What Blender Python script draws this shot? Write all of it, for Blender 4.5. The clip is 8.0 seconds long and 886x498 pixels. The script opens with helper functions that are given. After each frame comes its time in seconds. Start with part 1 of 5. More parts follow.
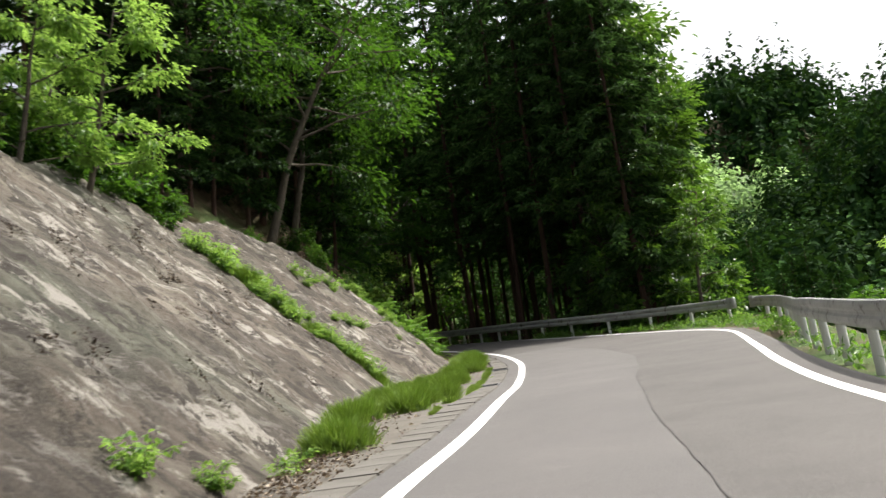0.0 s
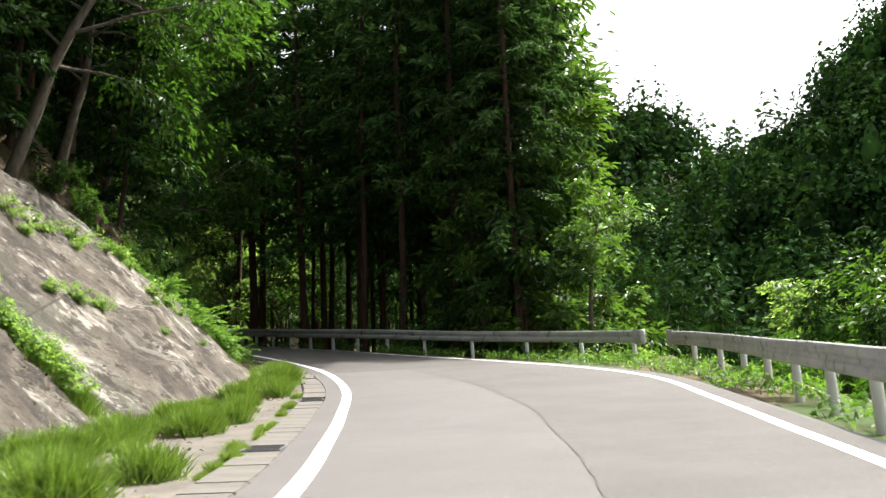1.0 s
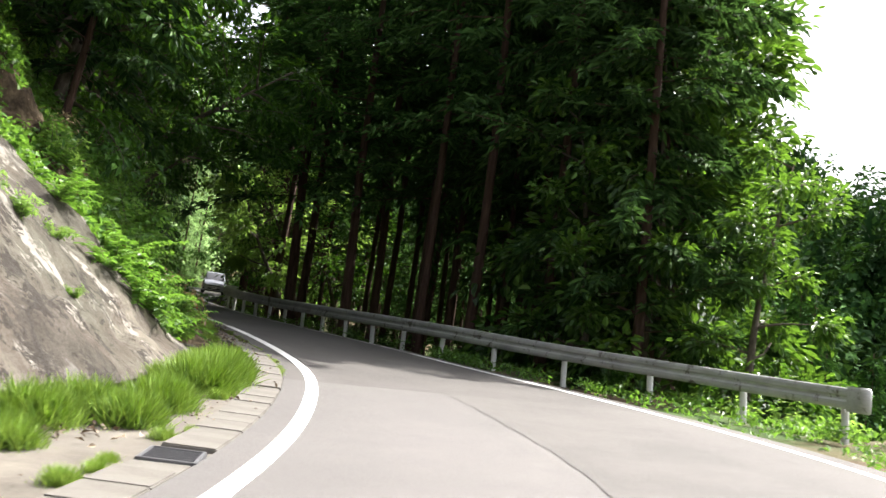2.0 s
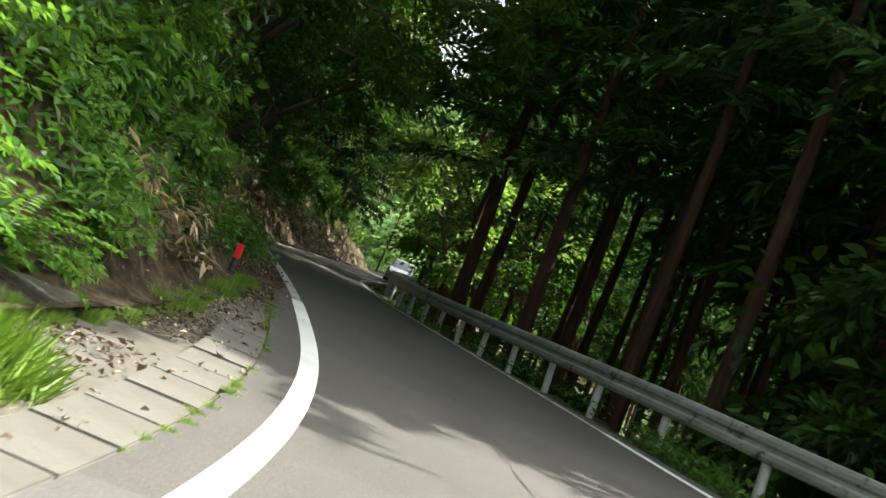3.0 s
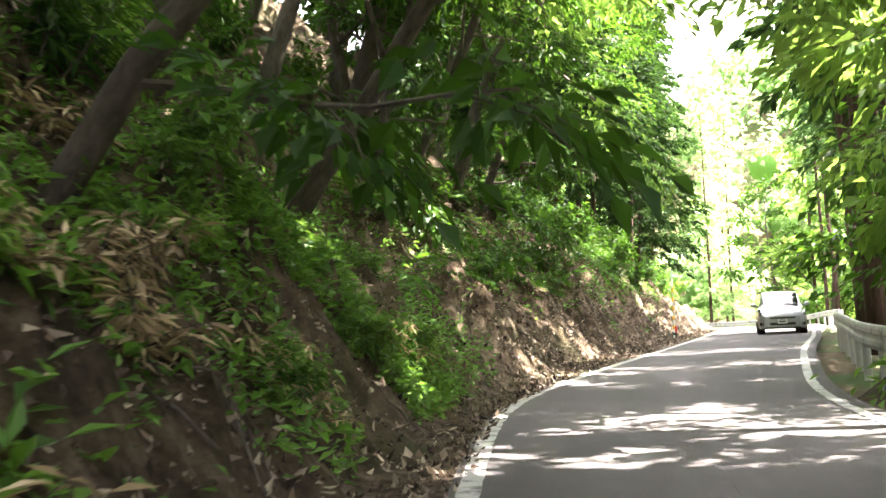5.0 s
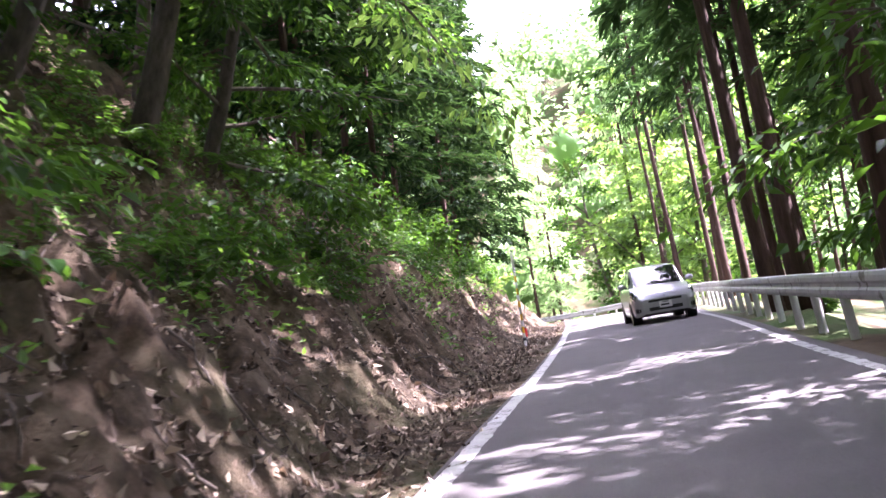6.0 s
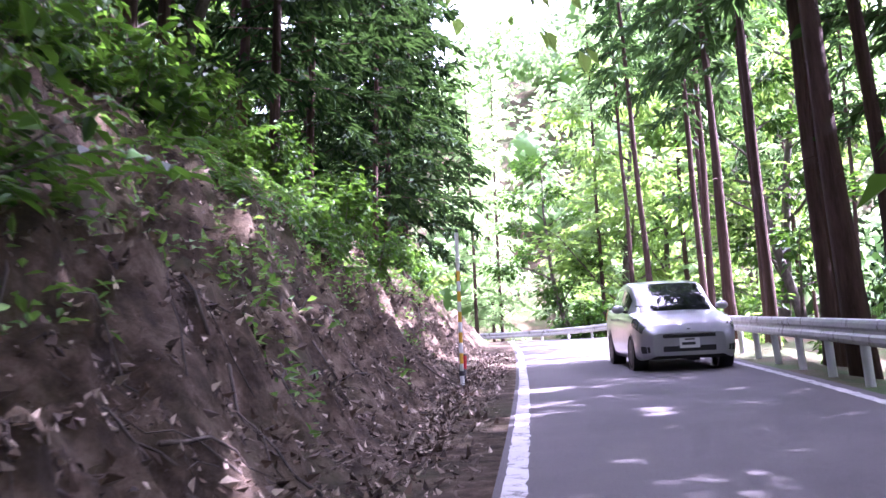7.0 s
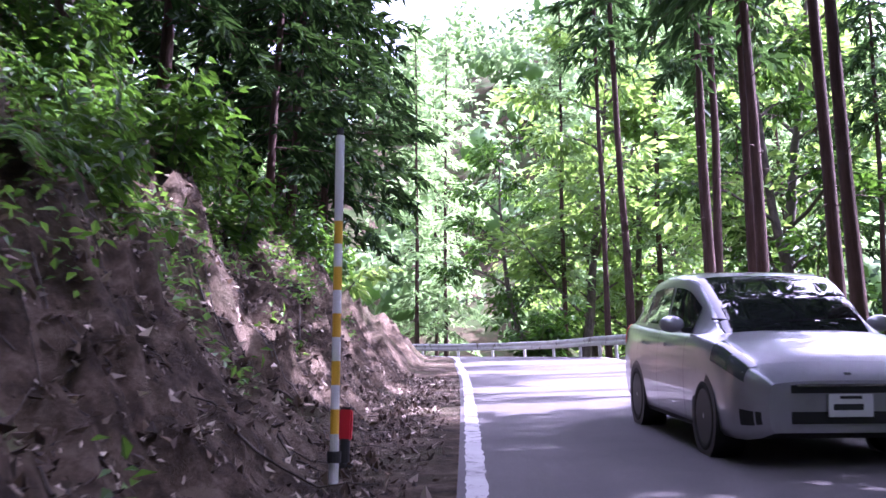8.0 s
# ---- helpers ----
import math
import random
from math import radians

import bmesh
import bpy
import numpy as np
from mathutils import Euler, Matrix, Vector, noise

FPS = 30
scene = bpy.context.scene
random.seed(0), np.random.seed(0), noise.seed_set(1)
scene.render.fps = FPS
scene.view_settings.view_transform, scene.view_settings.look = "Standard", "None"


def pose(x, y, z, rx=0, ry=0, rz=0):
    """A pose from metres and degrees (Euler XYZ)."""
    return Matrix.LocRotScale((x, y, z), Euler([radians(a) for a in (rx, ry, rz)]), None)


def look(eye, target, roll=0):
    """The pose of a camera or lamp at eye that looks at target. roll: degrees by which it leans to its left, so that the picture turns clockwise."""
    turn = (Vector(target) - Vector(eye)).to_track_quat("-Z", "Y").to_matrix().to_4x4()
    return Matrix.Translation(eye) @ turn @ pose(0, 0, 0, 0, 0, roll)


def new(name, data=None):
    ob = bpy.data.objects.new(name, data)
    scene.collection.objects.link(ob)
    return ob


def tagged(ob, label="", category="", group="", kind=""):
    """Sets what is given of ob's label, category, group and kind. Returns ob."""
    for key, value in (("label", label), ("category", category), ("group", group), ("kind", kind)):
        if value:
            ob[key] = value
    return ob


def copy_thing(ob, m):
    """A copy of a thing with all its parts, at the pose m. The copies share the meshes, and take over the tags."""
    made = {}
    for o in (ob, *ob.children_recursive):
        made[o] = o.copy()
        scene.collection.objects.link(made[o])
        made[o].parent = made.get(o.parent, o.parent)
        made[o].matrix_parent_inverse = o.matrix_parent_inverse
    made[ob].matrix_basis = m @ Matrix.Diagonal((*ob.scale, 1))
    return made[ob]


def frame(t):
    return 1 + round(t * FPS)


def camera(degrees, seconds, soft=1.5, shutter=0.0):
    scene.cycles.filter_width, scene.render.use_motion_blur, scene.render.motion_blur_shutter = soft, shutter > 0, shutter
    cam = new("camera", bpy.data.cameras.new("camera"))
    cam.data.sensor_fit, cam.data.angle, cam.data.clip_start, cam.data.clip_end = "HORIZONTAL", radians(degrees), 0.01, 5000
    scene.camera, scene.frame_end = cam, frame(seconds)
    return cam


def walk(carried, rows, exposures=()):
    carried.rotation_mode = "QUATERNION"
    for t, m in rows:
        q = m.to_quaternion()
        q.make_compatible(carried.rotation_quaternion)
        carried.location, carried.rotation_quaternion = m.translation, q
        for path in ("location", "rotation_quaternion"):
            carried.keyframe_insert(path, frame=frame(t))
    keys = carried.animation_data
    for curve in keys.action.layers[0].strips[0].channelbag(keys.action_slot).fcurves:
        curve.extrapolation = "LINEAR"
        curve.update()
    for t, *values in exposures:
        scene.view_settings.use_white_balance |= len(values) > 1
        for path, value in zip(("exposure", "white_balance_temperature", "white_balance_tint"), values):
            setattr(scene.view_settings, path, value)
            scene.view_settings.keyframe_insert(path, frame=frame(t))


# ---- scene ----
# ---- camera ----
cam = camera(48.0, 8.0, soft=1.5, shutter=0.12)
# seconds, x, y, z, pitch, roll, yaw
PATH = [
    (0.00, -0.079, 0.000, -0.005, 11.20, 7.51, -0.20),
    (0.50, 0.326, 4.694, 0.578, 10.60, 7.63, -6.87),
    (1.00, 1.167, 9.965, 1.131, 10.76, 1.87, -9.64),
    (1.50, 2.067, 15.378, 1.731, 10.72, -4.46, -9.10),
    (2.00, 3.097, 20.847, 2.283, 10.72, -7.37, -5.84),
    (2.20, 3.465, 23.034, 2.494, 10.66, -9.62, -4.26),
    (2.50, 3.770, 26.331, 2.839, 10.39, -14.46, -1.42),
    (2.75, 3.804, 29.092, 3.150, 10.12, -18.85, 1.39),
    (3.00, 3.645, 31.866, 3.484, 9.87, -22.55, 4.63),
    (3.30, 3.211, 35.211, 3.914, 9.69, -24.78, 9.14),
    (3.50, 2.778, 37.451, 4.218, 9.72, -24.18, 12.53),
    (3.75, 2.080, 40.256, 4.612, 9.97, -20.56, 17.19),
    (4.00, 1.246, 43.047, 5.009, 10.27, -15.51, 21.36),
    (4.25, 0.305, 45.797, 5.397, 10.47, -10.80, 24.23),
    (4.50, -0.698, 48.509, 5.771, 10.59, -6.62, 25.79),
    (5.00, -2.736, 53.837, 6.482, 10.66, 0.46, 25.49),
    (5.25, -3.693, 56.463, 6.821, 10.68, 3.49, 23.93),
    (5.50, -4.558, 59.070, 7.152, 10.73, 6.27, 21.62),
    (6.00, -5.975, 64.239, 7.817, 10.87, 8.71, 15.80),
    (6.50, -6.973, 69.295, 8.460, 10.92, 2.66, 12.24),
    (7.00, -7.794, 73.875, 9.057, 10.69, 2.59, 11.29),
    (7.50, -8.385, 78.351, 9.604, 10.56, 0.72, 8.53),
    (8.00, -8.900, 83.003, 10.156, 10.96, 0.44, 7.93),
]
# seconds, stops, kelvin, tint
EXPOSURES = [(0.0, 0.8, 6500, 10), (0.5, 1.25, 6500, 10), (1.0, 1.4, 6500, 10), (2.2, 1.8, 6400, 12), (3.3, 1.85, 6800, 0), (4.2, 3.3, 8000, 0), (5.3, 4.6, 6100, 28), (6.0, 3.85, 5750, 42), (6.5, 3.8, 5500, 46), (7.0, 3.85, 5300, 58), (7.5, 3.3, 5200, 58), (8.0, 2.9, 5150, 58)]
walk(cam, [(t, pose(x, y, z, 90 + p, r, w)) for t, x, y, z, p, r, w in PATH], EXPOSURES)

# ---- world and sun ----
TO_SUN = Vector((0.545, 0.265, 0.795)).normalized()
world = bpy.data.worlds.new("world")
scene.world = world
world.use_nodes = True
wn = world.node_tree
sky = wn.nodes.new("ShaderNodeTexSky")
sky.sky_type = "NISHITA"
sky.sun_disc = False
sky.sun_elevation = math.asin(TO_SUN.z)
sky.sun_rotation = math.atan2(TO_SUN.x, TO_SUN.y)
sky.dust_density = 7.0
sky.air_density = 0.8
haze = wn.nodes.new("ShaderNodeHueSaturation")
haze.inputs["Saturation"].default_value, haze.inputs["Value"].default_value = 0.28, 1.45
wn.links.new(sky.outputs[0], haze.inputs["Color"])
wn.links.new(haze.outputs[0], wn.nodes["Background"].inputs[0])
wn.nodes["Background"].inputs[1].default_value = 0.11
sun_data = bpy.data.lights.new("sun", "SUN")
sun_data.energy = 4.9
sun_data.angle = radians(0.53)
sun_data.color = (1.0, 0.95, 0.86)
sun = new("sun", sun_data)
sun.matrix_world = look(TO_SUN * 60, (0, 0, 0))

# ---- materials ----
class Mat:
    """A small node material builder."""

    def __init__(self, name, rough=0.8, metal=0.0, spec=0.3):
        self.m = bpy.data.materials.new(name)
        self.m.use_nodes = True
        self.t = self.m.node_tree
        self.b = self.t.nodes["Principled BSDF"]
        self.b.inputs["Roughness"].default_value = rough
        self.b.inputs["Metallic"].default_value = metal
        self.b.inputs["Specular IOR Level"].default_value = spec
        self.co = self.t.nodes.new("ShaderNodeTexCoord").outputs["Object"]

    def node(self, kind, **values):
        n = self.t.nodes.new(kind)
        for key, value in values.items():
            n.inputs[key].default_value = value
        return n

    def link(self, a, b):
        self.t.links.new(a, b)

    def noise(self, scale, detail=5.0, rough=0.6, stretch=None, co=None, turn=0.0):
        n = self.node("ShaderNodeTexNoise", Scale=scale, Detail=detail, Roughness=rough)
        source = co or self.co
        if stretch:
            mp = self.node("ShaderNodeMapping", Scale=stretch, Rotation=(0.0, turn, 0.0))
            self.link(source, mp.inputs[0])
            source = mp.outputs[0]
        self.link(source, n.inputs["Vector"])
        return n.outputs[0]

    def ramp(self, source, stops):
        n = self.t.nodes.new("ShaderNodeValToRGB")
        e = n.color_ramp.elements
        while len(e) < len(stops):
            e.new(0.5)
        for slot, (at, c) in zip(e, stops):
            slot.position = at
            slot.color = (*c, 1.0) if len(c) == 3 else c
        self.link(source, n.inputs[0])
        return n.outputs[0]

    def mix(self, fac, a, b, how="MIX"):
        n = self.t.nodes.new("ShaderNodeMix")
        n.data_type, n.blend_type = "RGBA", how
        for value, slot in ((fac, 0), (a, 6), (b, 7)):
            if isinstance(value, bpy.types.NodeSocket):
                self.link(value, n.inputs[slot])
            elif slot:
                n.inputs[slot].default_value = (*value, 1.0)
            else:
                n.inputs[slot].default_value = value
        return n.outputs[2]

    def color(self, source):
        self.link(source, self.b.inputs["Base Color"])
        return self

    def flat(self, c):
        self.b.inputs["Base Color"].default_value = (*c, 1.0)
        return self

    def bump(self, source, strength=0.4, distance=0.02):
        n = self.node("ShaderNodeBump", Strength=strength, Distance=distance)
        self.link(source, n.inputs["Height"])
        self.link(n.outputs[0], self.b.inputs["Normal"])
        return self

    def island(self):
        return self.t.nodes.new("ShaderNodeNewGeometry").outputs["Random Per Island"]

    def each(self):
        return self.t.nodes.new("ShaderNodeObjectInfo").outputs["Random"]


def white_black(lo, hi):
    return [(lo, (0, 0, 0)), (hi, (1, 1, 1))]


def asphalt():
    m = Mat("asphalt", 0.85)
    grain = m.noise(90, 3)
    c = m.ramp(m.noise(0.35, 6, 0.65), [(0.38, (0.060, 0.055, 0.053)), (0.62, (0.099, 0.090, 0.086))])
    c = m.mix(m.ramp(m.noise(2.2, 6, 0.7), white_black(0.42, 0.72)), c, (0.074, 0.069, 0.067))
    c = m.mix(0.45, c, m.ramp(grain, [(0.3, (0.032, 0.031, 0.031)), (0.7, (0.150, 0.143, 0.139))]), "MIX")
    m.color(c)
    return m.bump(grain, 0.35, 0.01).m


def old_asphalt(name="old_asphalt", k=1.0):
    m = Mat(name, 0.88)
    grain = m.noise(80, 3)
    c = m.ramp(m.noise(0.5, 7, 0.7), [(0.38, (0.050 * k, 0.046 * k, 0.043 * k)), (0.62, (0.083 * k, 0.076 * k, 0.071 * k))])
    c = m.mix(0.45, c, m.ramp(grain, [(0.3, (0.028 * k, 0.027 * k, 0.026 * k)), (0.7, (0.128 * k, 0.120 * k, 0.114 * k))]), "MIX")
    m.color(c)
    return m.bump(grain, 0.4, 0.012).m


def line_paint():
    m = Mat("line_paint", 0.7)
    worn = m.ramp(m.noise(7, 8, 0.75), white_black(0.60, 0.72))
    c = m.ramp(m.noise(1.3, 5), [(0.3, (0.56, 0.56, 0.55)), (0.7, (0.70, 0.70, 0.69))])
    m.color(m.mix(worn, c, (0.26, 0.25, 0.24)))
    return m.bump(m.noise(60, 3), 0.2, 0.004).m


def worn_line_paint():
    m = Mat("worn_line_paint", 0.75)
    worn = m.ramp(m.noise(5, 8, 0.8), white_black(0.52, 0.60))
    c = m.ramp(m.noise(1.3, 5), [(0.3, (0.30, 0.295, 0.28)), (0.7, (0.44, 0.43, 0.415))])
    m.color(m.mix(worn, c, (0.11, 0.105, 0.10)))
    return m.bump(m.noise(60, 3), 0.2, 0.004).m


def shotcrete():
    """Sprayed concrete, with stains that run down the slope (its fall lies 43 degrees under the level)."""
    m = Mat("shotcrete", 0.92, spec=0.2)
    fall = radians(-43)
    streak = m.noise(0.9, 9, 0.72, (0.30, 1.0, 1.0), turn=fall)
    c = m.ramp(streak, [(0.36, (0.036, 0.026, 0.019)), (0.46, (0.101, 0.081, 0.061)), (0.54, (0.159, 0.137, 0.107)), (0.66, (0.280, 0.247, 0.202))])
    moss = m.ramp(m.noise(0.25, 5, 0.6), white_black(0.46, 0.62))
    c = m.mix(moss, c, m.ramp(m.noise(3.0, 6), [(0.38, (0.040, 0.046, 0.030)), (0.62, (0.130, 0.135, 0.096))]))
    pale = m.ramp(m.noise(1.2, 10, 0.75, (0.45, 1.0, 1.0), turn=fall), white_black(0.535, 0.575))
    c = m.mix(pale, c, (0.416, 0.390, 0.345))
    dark = m.ramp(m.noise(1.9, 12, 0.8, (0.7, 0.8, 1.0), turn=fall), white_black(0.525, 0.545))
    c = m.mix(dark, c, (0.019, 0.013, 0.009))
    wet = m.ramp(m.noise(0.55, 7, 0.7, (0.55, 1.0, 1.0), turn=fall), white_black(0.50, 0.56))
    c = m.mix(wet, c, m.mix(0.6, c, (0.026, 0.019, 0.014)))
    crack = m.t.nodes.new("ShaderNodeTexVoronoi")
    crack.feature = "DISTANCE_TO_EDGE"
    crack.inputs["Scale"].default_value = 0.3
    warp = m.mix(0.35, m.co, m.t.nodes.new("ShaderNodeTexNoise").outputs[1])
    m.link(warp, crack.inputs["Vector"])
    line = m.ramp(crack.outputs["Distance"], [(0.0, (1, 1, 1)), (0.005, (0, 0, 0))])
    c = m.mix(line, c, (0.016, 0.012, 0.009))
    m.color(m.mix(0.35, c, m.ramp(m.noise(38, 5, 0.7), [(0.3, (0.026, 0.023, 0.021)), (0.7, (0.176, 0.164, 0.143))])))
    return m.bump(m.noise(5, 12, 0.78), 1.0, 0.13).m


def concrete(name="concrete", lo=(0.050, 0.044, 0.036), hi=(0.135, 0.121, 0.101)):
    m = Mat(name, 0.9)
    c = m.ramp(m.noise(1.6, 8, 0.7), [(0.3, lo), (0.7, hi)])
    c = m.mix(m.ramp(m.noise(0.7, 5), white_black(0.52, 0.64)), c, tuple(0.75 * v + 0.01 for v in hi))
    c = m.mix(m.ramp(m.noise(30, 4), white_black(0.55, 0.8)), c, tuple(0.9 * v for v in hi))
    m.color(c)
    return m.bump(m.noise(24, 6), 0.4, 0.012).m


def soil():
    m = Mat("soil", 0.95, spec=0.1)
    c = m.ramp(m.noise(2.4, 9, 0.72), [(0.36, (0.031, 0.022, 0.014)), (0.5, (0.095, 0.070, 0.046)), (0.62, (0.200, 0.153, 0.105))])
    c = m.mix(m.ramp(m.noise(0.45, 5), white_black(0.5, 0.7)), c, (0.075, 0.075, 0.035))
    m.color(c)
    return m.bump(m.noise(9, 12, 0.82), 1.0, 0.16).m


def forest_floor():
    m = Mat("forest_floor", 0.95, spec=0.1)
    c = m.ramp(m.noise(1.2, 9, 0.72), [(0.3, (0.035, 0.026, 0.016)), (0.7, (0.12, 0.09, 0.055))])
    c = m.mix(m.ramp(m.noise(0.35, 6), white_black(0.42, 0.6)), c, (0.045, 0.075, 0.022))
    m.color(c)
    return m.bump(m.noise(7, 8), 0.8, 0.1).m


def foliage(name, dark, light, thru, gloss=0.45, share=0.35, by_tree=True, patch=0.0, spec=0.24):
    """Leaves: diffuse and glossy above, and light that comes through them."""
    m = Mat(name, gloss, spec=spec)
    c = m.ramp(m.island(), [(0.0, tuple(0.6 * v for v in dark)), (0.45, dark), (0.85, light), (1.0, tuple(1.35 * v for v in light))])
    if by_tree:
        n = m.node("ShaderNodeHueSaturation", Saturation=1.0)
        r = m.t.nodes.new("ShaderNodeMapRange")
        r.inputs["To Min"].default_value, r.inputs["To Max"].default_value = 0.75, 1.25
        m.link(m.each(), r.inputs["Value"])
        m.link(r.outputs[0], n.inputs["Value"])
        m.link(c, n.inputs["Color"])
        c = n.outputs[0]
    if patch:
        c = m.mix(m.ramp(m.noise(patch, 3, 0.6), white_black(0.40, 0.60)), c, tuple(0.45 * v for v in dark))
    m.color(c)
    tr = m.node("ShaderNodeBsdfTranslucent")
    tr.inputs["Color"].default_value = (*thru, 1.0)
    sh = m.node("ShaderNodeMixShader", Fac=share)
    out = m.t.nodes["Material Output"]
    m.link(m.b.outputs[0], sh.inputs[1])
    m.link(tr.outputs[0], sh.inputs[2])
    m.link(sh.outputs[0], out.inputs[0])
    return m.m


def bark(name, lo, hi, stretch=(6.0, 6.0, 0.6)):
    m = Mat(name, 0.92, spec=0.15)
    n = m.noise(2.2, 8, 0.7, stretch)
    c = m.ramp(n, [(0.3, lo), (0.7, hi)])
    c = m.mix(m.ramp(m.noise(0.8, 5), white_black(0.55, 0.75)), c, tuple(0.6 * v + 0.03 for v in hi))
    m.color(c)
    return m.bump(n, 0.9, 0.04).m


def zinc():
    m = Mat("galvanised_steel", 0.5, 0.2, 0.5)
    c = m.ramp(m.noise(1.1, 7, 0.7, (1, 1, 3)), [(0.36, (0.27, 0.272, 0.268)), (0.64, (0.42, 0.422, 0.415))])
    c = m.mix(m.ramp(m.noise(3.0, 8, 0.75), white_black(0.55, 0.62)), c, (0.085, 0.072, 0.058))
    m.color(c)
    return m.bump(m.noise(14, 4), 0.12, 0.01).m


def paint(name, c, rough=0.5, metal=0.0, dirt=0.5, spec=0.4):
    m = Mat(name, rough, metal, spec)
    d = m.ramp(m.noise(5, 7, 0.7), white_black(0.62, 0.82))
    base = m.mix(m.noise(1.5, 4), tuple(0.88 * v for v in c), c)
    m.color(m.mix(d, base, tuple(v * (1 - dirt) + 0.05 * dirt for v in c)))
    return m.bump(m.noise(40, 3), 0.08, 0.004).m


ASPHALT, OLD_ASPHALT, DARK_ASPHALT, LINE, WORN_LINE = asphalt(), old_asphalt(), old_asphalt("dark_asphalt", 0.9), line_paint(), worn_line_paint()
SHOTCRETE, CONCRETE, SOIL, FLOOR = shotcrete(), concrete(), soil(), forest_floor()
SLAB = concrete("gutter_concrete", (0.072, 0.066, 0.057), (0.130, 0.121, 0.107))
CRACK = Mat("crack", 0.9).flat((0.05, 0.047, 0.045)).m
ZINC = zinc()
POST = paint("post_paint", (0.50, 0.50, 0.485), 0.55, 0.0, 0.6)
LEAF_BROAD = foliage("broad_leaves", (0.012, 0.037, 0.008), (0.043, 0.102, 0.015), (0.12, 0.28, 0.02), 0.5, 0.22, spec=0.12)
LEAF_BIG = foliage("large_leaves", (0.020, 0.055, 0.012), (0.075, 0.150, 0.026), (0.18, 0.36, 0.03), 0.38, 0.2)
LEAF_YELLOW = foliage("light_green_leaves", (0.040, 0.108, 0.015), (0.108, 0.215, 0.030), (0.30, 0.48, 0.08), share=0.4)
LEAF_CEDAR = foliage("cedar_needles", (0.021, 0.052, 0.016), (0.066, 0.130, 0.037), (0.08, 0.17, 0.035), 0.75, 0.2, spec=0.08)
# cedar needles again, darkened: the hillside's shade is put into the colour
LEAF_SHADY = foliage("shade_darkened_cedar_needles", (0.010, 0.026, 0.009), (0.032, 0.066, 0.019), (0.05, 0.11, 0.02), 0.75, 0.16, spec=0.06)
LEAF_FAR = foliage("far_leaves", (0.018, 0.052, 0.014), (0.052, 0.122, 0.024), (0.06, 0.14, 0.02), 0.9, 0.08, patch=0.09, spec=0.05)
# raised leaf colour: the strong sunlight beyond the bend is painted in
LEAF_SUNNY = foliage("sun_brightened_needles", (0.056, 0.118, 0.044), (0.145, 0.250, 0.090), (0.36, 0.55, 0.20), 0.6, 0.45)
GRASS = foliage("grass_blades", (0.095, 0.175, 0.028), (0.215, 0.325, 0.062), (0.36, 0.50, 0.08), 0.5, 0.35)
LEAF_CREEP = foliage("creeping_leaves", (0.030, 0.080, 0.016), (0.095, 0.190, 0.034), (0.20, 0.40, 0.04), 0.45, 0.3)
DRY_LEAF = foliage("dry_leaves", (0.20, 0.145, 0.085), (0.46, 0.37, 0.24), (0.30, 0.22, 0.10), 0.7, 0.25)
LITTER = foliage("dead_leaves", (0.085, 0.062, 0.044), (0.350, 0.290, 0.215), (0.14, 0.09, 0.05), 0.7, 0.12)
MULCH = foliage("leaf_mulch", (0.028, 0.020, 0.013), (0.098, 0.071, 0.045), (0.05, 0.03, 0.02), 0.85, 0.1)
BARK_CEDAR = bark("cedar_bark", (0.026, 0.016, 0.012), (0.090, 0.054, 0.042))
BARK_BROAD = bark("grey_bark", (0.036, 0.030, 0.024), (0.130, 0.110, 0.088), (3.0, 3.0, 1.2))

# ---- mesh helpers ----
def as_mesh(name, verts, faces, material, smooth=False):
    me = bpy.data.meshes.new(name)
    me.from_pydata([tuple(v) for v in np.asarray(verts).tolist()], [], faces if isinstance(faces, list) else faces.tolist())
    for m in material if isinstance(material, (list, tuple)) else [material]:
        me.materials.append(m)
    if smooth:
        me.polygons.foreach_set("use_smooth", [True] * len(me.polygons))
    me.update()
    return me


def link_mesh(name, verts, faces, material, parent=None, label="", smooth=False):
    ob = new(name, as_mesh(name, verts, faces, material, smooth))
    if parent:
        ob.parent = parent
    if label:
        ob["label"] = label
    return ob


def part(name, bm, material, parent, label="", smooth=False):
    """One bmesh as one mesh object under a thing or a part."""
    me = bpy.data.meshes.new(name)
    bm.to_mesh(me)
    bm.free()
    me.materials.append(material)
    if smooth:
        me.polygons.foreach_set("use_smooth", [True] * len(me.polygons))
    ob = new(name, me)
    ob.parent = parent
    if label:
        ob["label"] = label
    return ob


def grid_faces(rows, cols):
    i, j = np.meshgrid(np.arange(rows - 1), np.arange(cols - 1), indexing="ij")
    a = (i * cols + j).ravel()
    return np.stack([a, a + 1, a + cols + 1, a + cols], 1)


def box_bm(size, at=(0, 0, 0), bevel=0.0):
    bm = bmesh.new()
    bmesh.ops.create_cube(bm, size=1.0, matrix=Matrix.Translation(at) @ Matrix.Diagonal((*size, 1)))
    if bevel:
        bmesh.ops.bevel(bm, geom=bm.edges[:], offset=bevel, segments=2, affect="EDGES")
    return bm


